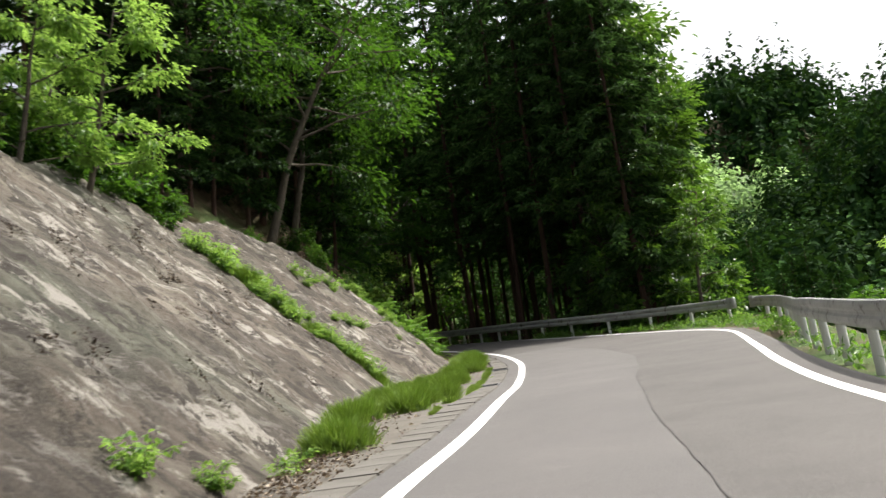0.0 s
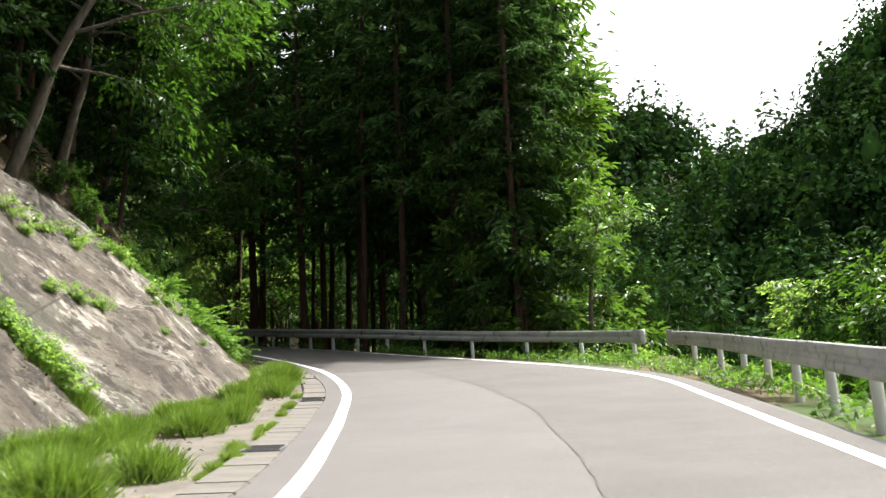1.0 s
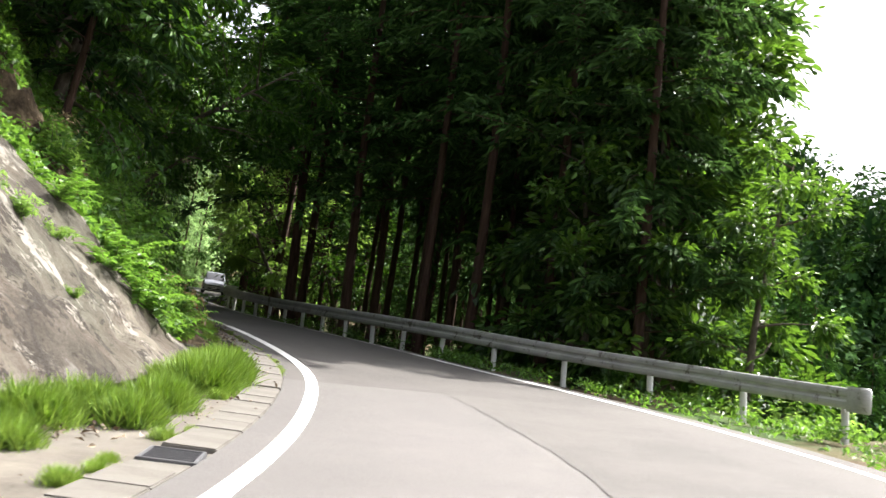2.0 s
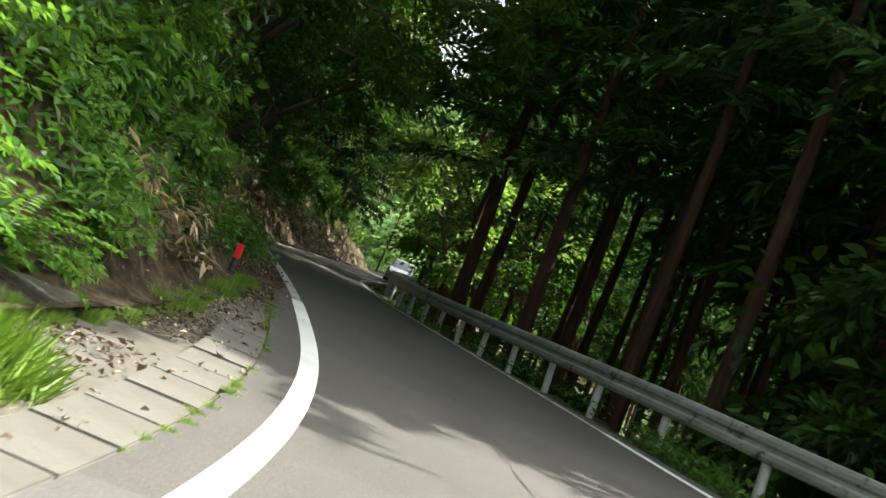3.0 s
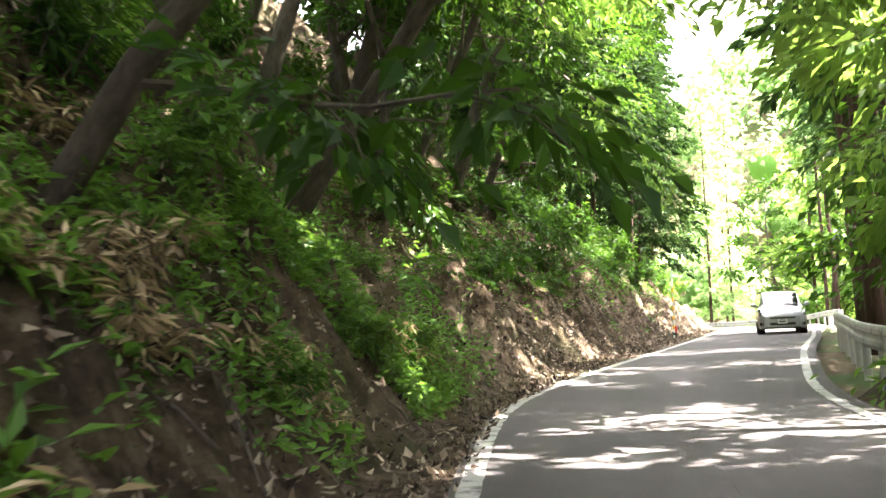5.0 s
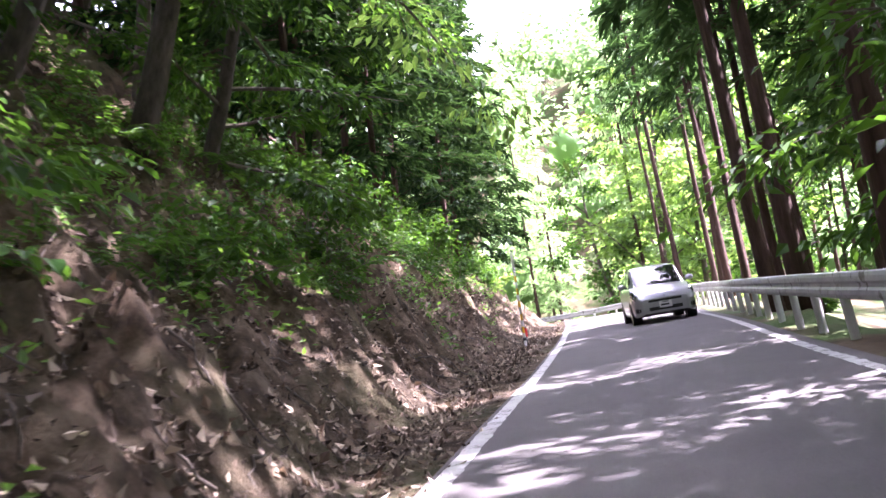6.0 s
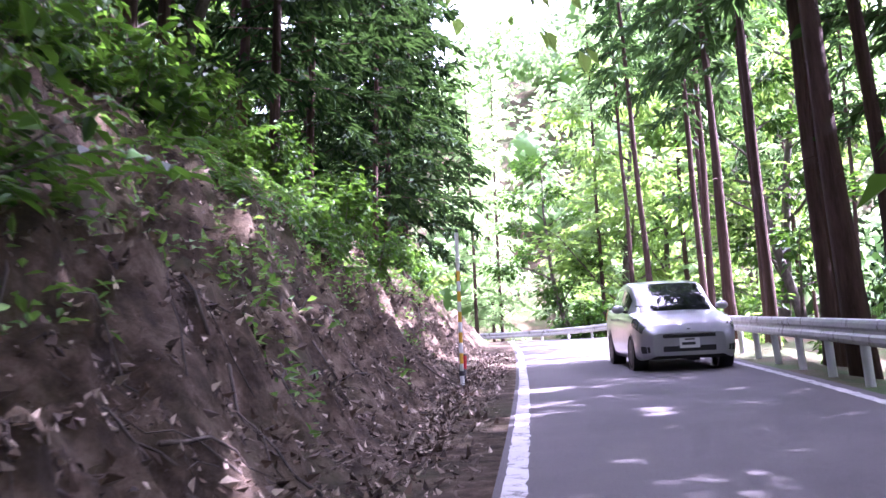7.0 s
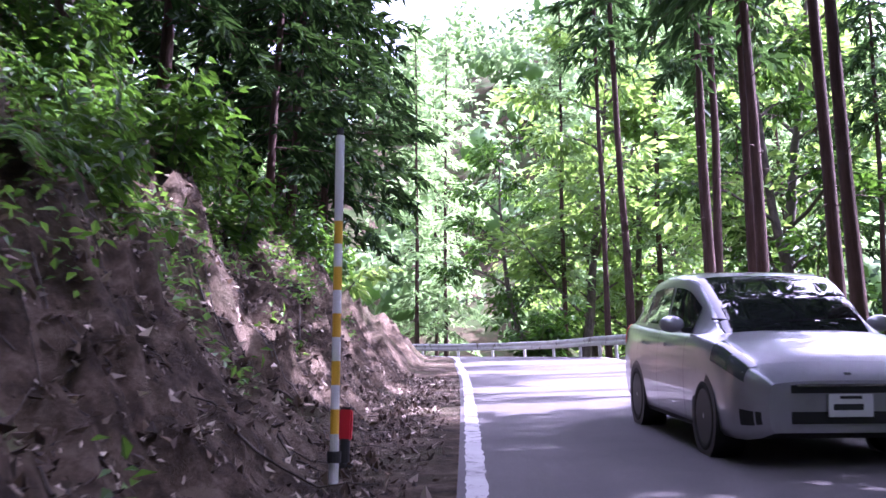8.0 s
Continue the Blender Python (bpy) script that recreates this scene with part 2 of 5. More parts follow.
def tube(points, radii, sides=7):
    """Rings round a polyline: vertices and faces, closed at the tip."""
    points = np.asarray(points, float)
    n = len(points)
    t = np.gradient(points, axis=0)
    t /= np.linalg.norm(t, axis=1)[:, None] + 1e-9
    ref = np.where(np.abs(t[:, 2:3]) > 0.9, np.array([[1.0, 0, 0]]), np.array([[0, 0, 1.0]]))
    a = np.cross(t, ref)
    a /= np.linalg.norm(a, axis=1)[:, None] + 1e-9
    b = np.cross(t, a)
    ang = np.arange(sides) * 2 * math.pi / sides
    ring = a[:, None, :] * np.cos(ang)[None, :, None] + b[:, None, :] * np.sin(ang)[None, :, None]
    v = (points[:, None, :] + ring * np.asarray(radii)[:, None, None]).reshape(-1, 3)
    f = []
    for i in range(n - 1):
        for k in range(sides):
            k2 = (k + 1) % sides
            f.append([i * sides + k, i * sides + k2, (i + 1) * sides + k2, (i + 1) * sides + k])
    f.append(list(range(sides))[::-1])
    f.append([(n - 1) * sides + k for k in range(sides)])
    return v, f


class Pile:
    """Gathers vertices and faces of many small pieces into one mesh."""

    def __init__(self):
        self.v, self.f, self.n = [], [], 0

    def add(self, v, f):
        self.v.append(np.asarray(v, float))
        self.f.extend([[k + self.n for k in face] for face in (f if isinstance(f, list) else f.tolist())])
        self.n += len(v)

    def verts(self):
        return np.concatenate(self.v)


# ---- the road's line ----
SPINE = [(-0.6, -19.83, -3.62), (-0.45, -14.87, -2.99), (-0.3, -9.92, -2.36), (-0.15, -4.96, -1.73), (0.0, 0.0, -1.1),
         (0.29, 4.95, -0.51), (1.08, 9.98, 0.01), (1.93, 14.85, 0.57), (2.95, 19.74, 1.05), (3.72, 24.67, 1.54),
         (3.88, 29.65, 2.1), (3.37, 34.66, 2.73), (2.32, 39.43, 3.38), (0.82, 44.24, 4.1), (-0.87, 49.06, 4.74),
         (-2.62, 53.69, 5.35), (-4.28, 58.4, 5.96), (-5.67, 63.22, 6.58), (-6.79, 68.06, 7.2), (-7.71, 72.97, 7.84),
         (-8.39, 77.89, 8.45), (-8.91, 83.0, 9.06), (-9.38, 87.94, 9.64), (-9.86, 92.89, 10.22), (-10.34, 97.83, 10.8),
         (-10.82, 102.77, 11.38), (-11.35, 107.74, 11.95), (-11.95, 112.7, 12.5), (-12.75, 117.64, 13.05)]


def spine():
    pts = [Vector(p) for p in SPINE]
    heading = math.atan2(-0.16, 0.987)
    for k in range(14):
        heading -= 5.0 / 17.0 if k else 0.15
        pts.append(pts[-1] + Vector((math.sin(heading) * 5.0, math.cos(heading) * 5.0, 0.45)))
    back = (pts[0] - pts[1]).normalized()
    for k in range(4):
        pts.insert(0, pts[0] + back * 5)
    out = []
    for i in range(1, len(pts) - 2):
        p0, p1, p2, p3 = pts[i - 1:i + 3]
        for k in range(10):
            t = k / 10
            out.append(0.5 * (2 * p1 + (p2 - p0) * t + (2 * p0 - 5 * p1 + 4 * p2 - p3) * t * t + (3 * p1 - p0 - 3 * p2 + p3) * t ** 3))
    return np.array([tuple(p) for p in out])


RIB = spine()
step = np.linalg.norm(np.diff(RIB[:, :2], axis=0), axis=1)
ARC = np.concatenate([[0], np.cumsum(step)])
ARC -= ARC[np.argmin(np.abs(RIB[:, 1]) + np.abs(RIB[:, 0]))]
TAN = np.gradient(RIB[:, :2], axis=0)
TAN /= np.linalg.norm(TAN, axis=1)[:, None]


def table(text):
    rows = np.array([[float(v) for v in pair.split(":")] for pair in text.split()])
    fine = np.arange(-60.0, 200.0, 0.25)
    bell = np.exp(-np.linspace(-2.5, 2.5, 31) ** 2 / 2)
    flat = np.interp(np.concatenate([fine[:1] + np.arange(-15, 0) * 0.25, fine, fine[-1:] + np.arange(1, 16) * 0.25]), rows[:, 0], rows[:, 1])
    soft = np.convolve(flat, bell / bell.sum(), "valid")
    return lambda s: np.interp(s, fine, soft)


left_line = table("-40:-1.01 8:-1.02 12:-.92 16.5:-1.02 19:-1.26 23:-1.53 25.5:-1.6 28:-1.44 30:-1.26 32.5:-1.02 35:-.73 38:-.4 41:-.33 45:-.4 "
                  "50:-.43 55:-.42 60:-.5 64:-.84 67:-1.05 70:-.82 73:-.46 76:-.19 80:.03 86:.02 92:-.06 98:-.18 105:-.36 112:-.6 180:-.6")
right_line = table("-40:2.6 0:2.78 12:2.85 15:3.02 18:3.15 21:3.4 23.5:3.63 26:4.1 28:4.58 30:5.0 32:5.13 34:5.02 36:4.9 38:4.75 40:4.4 42:3.92 45:3.42 "
                   "48:3.2 51:3.14 54:3.1 58:2.93 62:2.8 65:2.68 68:2.58 70.5:2.78 74:3.07 80:3.34 86:3.58 91:3.68 97:3.72 105:4.15 180:4.3")
rail_line = table("-40:3.6 0:3.7 12:3.6 15:3.78 18:3.98 21:4.28 25:5.12 29:6.36 32:7.53 33.8:8.1 35.2:8.07 37.2:7.79 39.5:7.02 41.5:6.12 43.5:5.31 "
                  "46:4.74 50:4.47 55:4.27 60:4.05 65:3.58 70:3.5 75:3.94 80:4.06 86:4.22 92:4.54 98:4.73 105:5.02 180:5.0")
foot_line = table("-40:-2.4 0:-2.4 9:-2.6 15:-3.7 18:-4.2 23:-4.6 27:-4.4 30:-3.7 33:-3.0 35:-2.7 37:-2.45 39:-2.1 41:-1.7 44:-1.35 47:-1.1 "
                  "50:-1.0 60:-1.15 67:-1.35 75:-1.1 85:-1.0 92:-1.15 100:-1.2 110:-1.5 180:-1.5")
bank_lean = table("-40:0.9 20:0.92 36:0.93 39:1.0 50:1.15 70:1.1 95:1.05 110:0.95 122:0.6 180:0.5")
camber = table("-40:0 15:0 25:.03 33:.045 40:.045 50:.03 60:0 180:0")


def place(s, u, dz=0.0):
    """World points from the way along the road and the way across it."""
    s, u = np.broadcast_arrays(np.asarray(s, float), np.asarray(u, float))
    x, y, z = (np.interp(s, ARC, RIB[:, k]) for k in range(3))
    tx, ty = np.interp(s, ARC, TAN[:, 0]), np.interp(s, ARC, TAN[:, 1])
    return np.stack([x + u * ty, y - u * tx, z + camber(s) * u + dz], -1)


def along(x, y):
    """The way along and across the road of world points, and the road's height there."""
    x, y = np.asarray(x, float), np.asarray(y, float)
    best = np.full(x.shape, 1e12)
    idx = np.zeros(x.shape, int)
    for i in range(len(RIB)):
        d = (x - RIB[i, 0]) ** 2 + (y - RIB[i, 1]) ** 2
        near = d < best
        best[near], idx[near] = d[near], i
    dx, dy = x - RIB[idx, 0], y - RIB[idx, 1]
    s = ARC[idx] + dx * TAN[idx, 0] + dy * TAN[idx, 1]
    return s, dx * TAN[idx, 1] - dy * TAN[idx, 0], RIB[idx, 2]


def bumps(points, scale, depth):
    return np.array([noise.fractal(Vector(p) * scale, 0.9, 2.0, 4) for p in points.reshape(-1, 3)]).reshape(points.shape[:-1]) * depth


def hills(x, y):
    def mound(cx, cy, rx, ry, h, turn=0.0):
        c, s = math.cos(turn), math.sin(turn)
        dx, dy = (x - cx) * c + (y - cy) * s, -(x - cx) * s + (y - cy) * c
        return h * np.exp(-(dx / rx) ** 2 - (dy / ry) ** 2)
    return (mound(130, 140, 58, 70, 84) + mound(150, 440, 110, 90, 134, 0.1) + mound(-60, 620, 240, 100, 120)
            + mound(420, 380, 150, 160, 150) + mound(-220, 150, 130, 320, 120) + mound(10, 255, 90, 70, 82))


def ground_height(x, y):
    s, u, z = along(x, y)
    foot, edge = foot_line(s), rail_line(s) + 0.7
    up = np.clip(foot - u, 0, None)
    lean = bank_lean(s)
    rise = np.where(up < 9, up * lean, 9 * lean + (up - 9) * 0.5)
    rise = np.minimum(rise, 30)
    down = np.clip(u - edge, 0, None)
    fall = np.where(down < 22, -down * 0.55, -12.1) * np.interp(s, [98, 118], [1.0, 0.12])
    h = z + camber(s) * np.clip(u, -2, 9) + rise + fall
    far = np.clip((np.abs(u) - 30) / 40, 0, 1)
    h = h * (1 - far) + far * (hills(x, y) + np.where(u > 0, -9.0, 22.0))
    flat = (u > foot) & (u < edge)
    return np.where(flat, h - 0.14, h - np.where(u < 0, 0.9, 0.0))


def axis(fine_lo, fine_hi, step_fine, lo, hi):
    mid = list(np.arange(fine_lo, fine_hi, step_fine))
    a, d = [], step_fine
    at = fine_lo
    while at > lo:
        d *= 1.13
        at -= d
        a.append(at)
    b, d, at = [], step_fine, fine_hi
    while at < hi:
        b.append(at)
        d *= 1.13
        at += d
    return np.array(a[::-1] + mid + b)


def build_ground():
    gx, gy = np.meshgrid(axis(-28, 30, 0.8, -900, 1200), axis(-25, 128, 0.8, -500, 1600), indexing="ij")
    z = ground_height(gx, gy)
    p = np.stack([gx, gy, z], -1)
    s, u, _ = along(gx, gy)
    rough = np.where((u > foot_line(s) - 0.4) & (u < rail_line(s) + 0.6), 0.0, 0.22)
    p[..., 2] += bumps(p, 0.35, 1.0) * rough
    ob = link_mesh("ground", p.reshape(-1, 3), grid_faces(*gx.shape), FLOOR, smooth=True)
    return tagged(ob, "wooded hillside ground falling from the road to a valley", "ground", kind="structure")


def ribbon(name, s0, s1, left, right, dz, material, step=0.5, across=2, parent=None, wave=0.0, thick=0.0, seed=1):
    s = np.arange(s0, s1 + 1e-6, step)
    rng = np.random.default_rng(seed)
    lo, hi = left(s), right(s)
    if wave:
        lo, hi = lo + rng.normal(0, wave, len(s)), hi + rng.normal(0, wave, len(s))
    u = lo[:, None] + (hi - lo)[:, None] * np.linspace(0, 1, across)[None, :]
    v = place(s[:, None], u, dz)
    rows, cols = u.shape
    f = grid_faces(rows, cols)[:, ::-1].tolist()
    v = v.reshape(-1, 3)
    if thick:
        n = len(v)
        v = np.concatenate([v, v - np.array([0, 0, thick])])
        rim = [i * cols for i in range(rows)] + [(rows - 1) * cols + k for k in range(1, cols)]
        rim += [i * cols + cols - 1 for i in range(rows - 2, -1, -1)] + list(range(cols - 2, 0, -1))
        f += [[a + n, b + n, b, a] for a, b in zip(rim, rim[1:] + rim[:1])]
    return link_mesh(name, v, f, material, parent, smooth=not thick)


ground = build_ground()
END = 165.0
def near_edge(s):
    return left_line(s) - np.interp(s, [44, 52], [0.40, 0.13])


def far_edge(s):
    return right_line(s) + np.interp(s, [40, 50], [0.45, 0.25])


road_far = tagged(ribbon("road", 36.0, END, near_edge, far_edge, 0.0, DARK_ASPHALT, 0.5, 12, thick=0.12),
                  "dark asphalt mountain road under the trees", "road", kind="structure")
road = tagged(ribbon("road", -38, 36.0, near_edge, far_edge, 0.0, ASPHALT, 0.5, 12, thick=0.12),
              "worn grey asphalt mountain road with faint joints", "road", kind="structure")
tagged(ribbon("edge_line_1", -38, 46, lambda s: left_line(s) - 0.085, lambda s: left_line(s) + 0.085, 0.005, LINE, 0.25, 2),
       "fresh white painted edge line on the asphalt", "road marking", kind="structure")
tagged(ribbon("edge_line_2", 46, END, lambda s: left_line(s) - 0.075, lambda s: left_line(s) + 0.075, 0.005, WORN_LINE, 0.12, 2, wave=0.007),
       "worn white painted edge line beside the bank", "road marking", kind="structure")
tagged(ribbon("edge_line_3", -38, 44, lambda s: right_line(s) - 0.075, lambda s: right_line(s) + 0.075, 0.008, LINE, 0.25, 2),
       "white painted edge line along the guardrail", "road marking", kind="structure")
tagged(ribbon("edge_line_4", 44, END, lambda s: right_line(s) - 0.065, lambda s: right_line(s) + 0.065, 0.008, WORN_LINE, 0.12, 2, wave=0.009),
       "worn white edge line along the guardrail", "road marking", kind="structure")


def build_joint():
    """The wandering lengthwise joint in the asphalt, and the older surface on its valley side."""
    mid = table("-40:1.1 5:1.05 12:1.0 20:1.05 26:1.2 32:1.4 36:1.4 40:1.2 45:1.0 60:1.0 180:1.2")
    wob = lambda s: mid(s) + 0.02 * np.sin(s * 1.1) + 0.008 * np.sin(s * 5.1 + 1)
    tagged(ribbon("pavement", -38, 36.0, wob, lambda s: right_line(s) + 0.38, 0.003, OLD_ASPHALT, 0.5, 8),
           "older darker asphalt strip on the valley side of the joint", "road surface", kind="structure")
    return tagged(ribbon("trim", -38, 62, lambda s: wob(s) - 0.004 - 0.003 * np.sin(s * 9), lambda s: wob(s) + 0.005, 0.006, CRACK, 0.15, 2, wave=0.004),
                  "dark cracked lengthwise joint in the asphalt", "road joint", kind="structure")


build_joint()


def build_slope():
    """The sprayed concrete slope above the gutter."""
    s = np.arange(-36, 41.01, 0.16)
    w = np.linspace(0, 1, 64)
    top = np.interp(s, [-36, 5, 18, 30, 37, 41], [11, 10, 9.2, 7.6, 6.0, 3.0])
    run = w[None, :] * top[:, None]
    u = foot_line(s)[:, None] - run * 0.74
    v = place(s[:, None], np.clip(u, -30, 0), 0)
    v[..., 2] = np.interp(s, ARC, RIB[:, 2])[:, None] + run * 0.68 - 0.05
    n = bumps(v, 0.28, 0.22) + bumps(v, 1.1, 0.07) + np.abs(bumps(v, 0.55, 0.16)) + bumps(v, 3.1, 0.05) + bumps(v, 8.0, 0.02)
    joint = 23.5 + 0.10 * (run - 2) + 0.12 * np.sin(run * 2.3)
    gap = s[:, None] - joint
    n = n - 0.16 * np.exp(-(gap / 0.10) ** 2) - 0.12 / (1 + np.exp(-gap * 6))
    tuck = np.interp(s, [-36, 37.5, 41], [0, 0, -0.7])[:, None]
    v[..., 2] += (n + tuck) * np.clip(run / 0.8, 0, 1)
    ob = link_mesh("wall_slope", v.reshape(-1, 3), grid_faces(len(s), len(w)), SHOTCRETE, smooth=True)
    return tagged(ob, "stained grey-brown sprayed concrete slope over the gutter", "retaining slope", kind="structure")


def build_bank():
    s = np.arange(37.5, 150, 0.2)
    w = np.linspace(0, 1, 72) ** 1.2
    start = np.interp(s, [37.5, 43, 48], [0, 0, 1]) * (left_line(s) - 0.10) + np.interp(s, [37.5, 43, 48], [1, 1, 0]) * (foot_line(s) + 0.12)
    u = start[:, None] - w[None, :] * 11.5
    v = place(s[:, None], u, 0)
    up = np.clip(foot_line(s)[:, None] - u, 0, None)
    lean = bank_lean(s)[:, None]
    v[..., 2] = np.interp(s, ARC, RIB[:, 2])[:, None] + np.where(up < 0.4, up * up * lean * 1.25, up * lean - 0.2 * lean) - 0.012
    n = bumps(v, 0.45, 0.55) + bumps(v, 1.5, 0.38) + bumps(v, 3.6, 0.26)
    v[..., 2] += n * np.clip(up / 1.2, 0.0, 1) * np.interp(s, [37.5, 41], [0.2, 1])[:, None]
    v[..., 2] -= np.clip(up / 0.6, 0, 1) * np.interp(s, [37.5, 40.5], [1.3, 0])[:, None]
    ob = link_mesh("bank", v.reshape(-1, 3), grid_faces(len(s), len(w)), SOIL, smooth=True)
    return tagged(ob, "steep brown earth bank with roots and dead leaves", "bank", kind="structure")


slope = build_slope()
bank = build_bank()


def tree_of(ob):
    me = ob.data
    return BVHTree.FromPolygons([v.co.copy() for v in me.vertices], [list(f.vertices) for f in me.polygons])


from mathutils.bvhtree import BVHTree

SOLID = [tree_of(ob) for ob in (ground, slope, bank, road, road_far)]


def drop(x, y, trees=SOLID):
    """The highest ground at a point: its place and normal."""
    best, normal = None, None
    for tree in trees:
        at, nor, _, _ = tree.ray_cast(Vector((x, y, 90)), Vector((0, 0, -1)))
        if at and (best is None or at.z > best.z):
            best, normal = at, nor
    return best, normal


def surface(x, y):
    at, _ = drop(x, y)
    return at.z if at else float(ground_height(np.array([x]), np.array([y]))[0])


def stand(s, u):
    p = place(s, u)
    return float(p[0]), float(p[1]), surface(float(p[0]), float(p[1]))

# ---- gutter ----
def build_gutter():
    apron = ribbon("gutter_apron", -38, 48.5, lambda s: foot_line(s) - 0.35, lambda s: np.minimum(left_line(s) - 0.38, foot_line(s) + 2.9), -0.03, CONCRETE, 0.4, 5, thick=0.1)
    tagged(apron, "cracked dirty concrete apron under the slope", "gutter", kind="structure")
    gutter = tagged(new("pavement"), "row of concrete gutter lids beside the edge line", "gutter", kind="structure")
    rng = np.random.default_rng(4)
    bm = box_bm((0.44, 0.575, 0.12), (0, 0, -0.06), 0.012)
    me = bpy.data.meshes.new("gutter_lid")
    bm.to_mesh(me)
    bm.free()
    me.materials.append(SLAB)
    for k in range(110):
        s = -22 + 0.6 * k
        if s > 42:
            break
        if abs(s - 20.6) < 0.3 or abs(s - 28.8) < 0.3:
            continue
        u = float(left_line(s)) - 0.63
        p = place(s, u)
        t = place(s + 0.2, float(left_line(s + 0.2)) - 0.63) - p
        lid = new("gutter_lid", me)
        lid.parent = gutter
        lid.matrix_basis = pose(p[0], p[1], p[2] + 0.012 + rng.normal(0, 0.004), math.degrees(math.atan2(t[2], math.hypot(t[0], t[1]))), 0,
                                -math.degrees(math.atan2(t[0], t[1])) + rng.normal(0, 0.5))
    return gutter


build_gutter()


def build_grate(s):
    u = float(left_line(s)) - 0.63
    p, q = place(s, u), place(s + 0.3, u)
    t = q - p
    thing = tagged(new("drain_grate"), "dark steel drain grate set in the concrete gutter", "drain grate", "drain grates")
    thing.matrix_basis = pose(p[0], p[1], p[2] + 0.006, math.degrees(math.atan2(t[2], math.hypot(t[0], t[1]))), 0, -math.degrees(math.atan2(t[0], t[1])))
    for x, y, w, d in ((-0.2, 0, 0.03, 0.56), (0.2, 0, 0.03, 0.56), (0, -0.265, 0.4, 0.03), (0, 0.265, 0.4, 0.03)):
        part("frame", box_bm((w, d, 0.05), (x, y, -0.01), 0.004), STEEL, thing)
    for k in range(7):
        part("bar", box_bm((0.38, 0.012, 0.04), (0, -0.2 + k * 0.066, -0.012)), STEEL, thing)
    return thing


STEEL = paint("dark_steel", (0.14, 0.14, 0.15), 0.5, 0.6, 0.6)
build_grate(20.6)
build_grate(28.8)


# ---- guardrails ----
def beam_mesh(s0, s1):
    """One corrugated beam panel that follows the road between two stations."""
    prof = [(0.0, 0.0), (0.022, 0.015), (0.038, 0.06), (0.038, 0.12), (0.014, 0.155), (0.014, 0.195), (0.038, 0.23), (0.038, 0.29), (0.022, 0.335), (0.0, 0.35)]
    ring = prof + [(n - 0.012, z) for n, z in prof[::-1]]
    s = np.linspace(s0, s1, 9)
    v = []
    for one in s:
        for n, z in ring:
            v.append(place(one, float(rail_line(one)) - n, 0.40 + z + 0.02))
    m, k = len(ring), len(s)
    f = [[i * m + a, i * m + (a + 1) % m, (i + 1) * m + (a + 1) % m, (i + 1) * m + a] for i in range(k - 1) for a in range(m)]
    f += [list(range(m)), [(k - 1) * m + a for a in range(m)][::-1]]
    return np.array(v), f


def cap_mesh(s, way):
    """A rounded sleeve that closes the end of a beam."""
    v, f = [], []
    seg = 10
    for i in range(seg + 1):
        a = math.pi * i / seg - math.pi / 2
        for z in (0.39, 0.41, 0.76, 0.80):
            r = 0.095 if 0.4 < z < 0.78 else 0.08
            v.append(place(s + way * r * 1.2 * math.cos(a) , float(rail_line(s)) + 0.03 + r * math.sin(a), z))
    for z in (0.39, 0.41, 0.76, 0.80):
        v.append(place(s - way * 0.25, float(rail_line(s - way * 0.25)) - 0.058, z))
    for i in range(seg):
        for k in range(3):
            a = i * 4 + k
            f.append([a, a + 4, a + 5, a + 1])
    base = (seg + 1) * 4
    for k in range(3):
        f.append([base + k, k, k + 1, base + k + 1])
    f.append([i * 4 + 3 for i in range(seg + 1)])
    f.append([i * 4 for i in range(seg + 1)][::-1])
    return np.array(v), f


def build_rail(name, s0, s1, caps, label):
    rail = tagged(new(name), label, "guardrail", "guardrails along the valley side")
    at = s0
    while at < s1 - 0.5:
        to = min(at + 4.0, s1)
        v, f = beam_mesh(at - 0.04, to + 0.04)
        link_mesh("beam", v, f, ZINC, rail)
        at = to
    bm = bmesh.new()
    bmesh.ops.create_cone(bm, cap_ends=True, segments=14, radius1=0.065, radius2=0.065, depth=1.05, matrix=Matrix.Translation((0, 0, 0.165)))
    bmesh.ops.create_cone(bm, cap_ends=True, segments=14, radius1=0.068, radius2=0.03, depth=0.03, matrix=Matrix.Translation((0, 0, 0.70)))
    me = bpy.data.meshes.new("post")
    bm.to_mesh(me)
    bm.free()
    me.materials.append(POST)
    rng = np.random.default_rng(len(label))
    at = s0 + 0.4
    while at < s1:
        p = place(at, float(rail_line(at)) + 0.09)
        post = new("post", me)
        post.parent = rail
        post.matrix_basis = pose(p[0], p[1], p[2], rng.normal(0, 1), rng.normal(-2, 1), 0)
        at += 2.0
    for s, way in caps:
        v, f = cap_mesh(s, way)
        link_mesh("end_cap", v, f, ZINC, rail, "rounded steel end cap", True)
    return rail


build_rail("guardrail", -16, 33.7, [(33.7, 1)], "galvanised corrugated steel guardrail on white posts, weathered")
build_rail("guardrail", 35.1, 160, [(35.1, -1)], "long galvanised corrugated steel guardrail curving into the trees")

# ---- plants ----
def unit(v):
    return v / (np.linalg.norm(v, axis=-1, keepdims=True) + 1e-9)


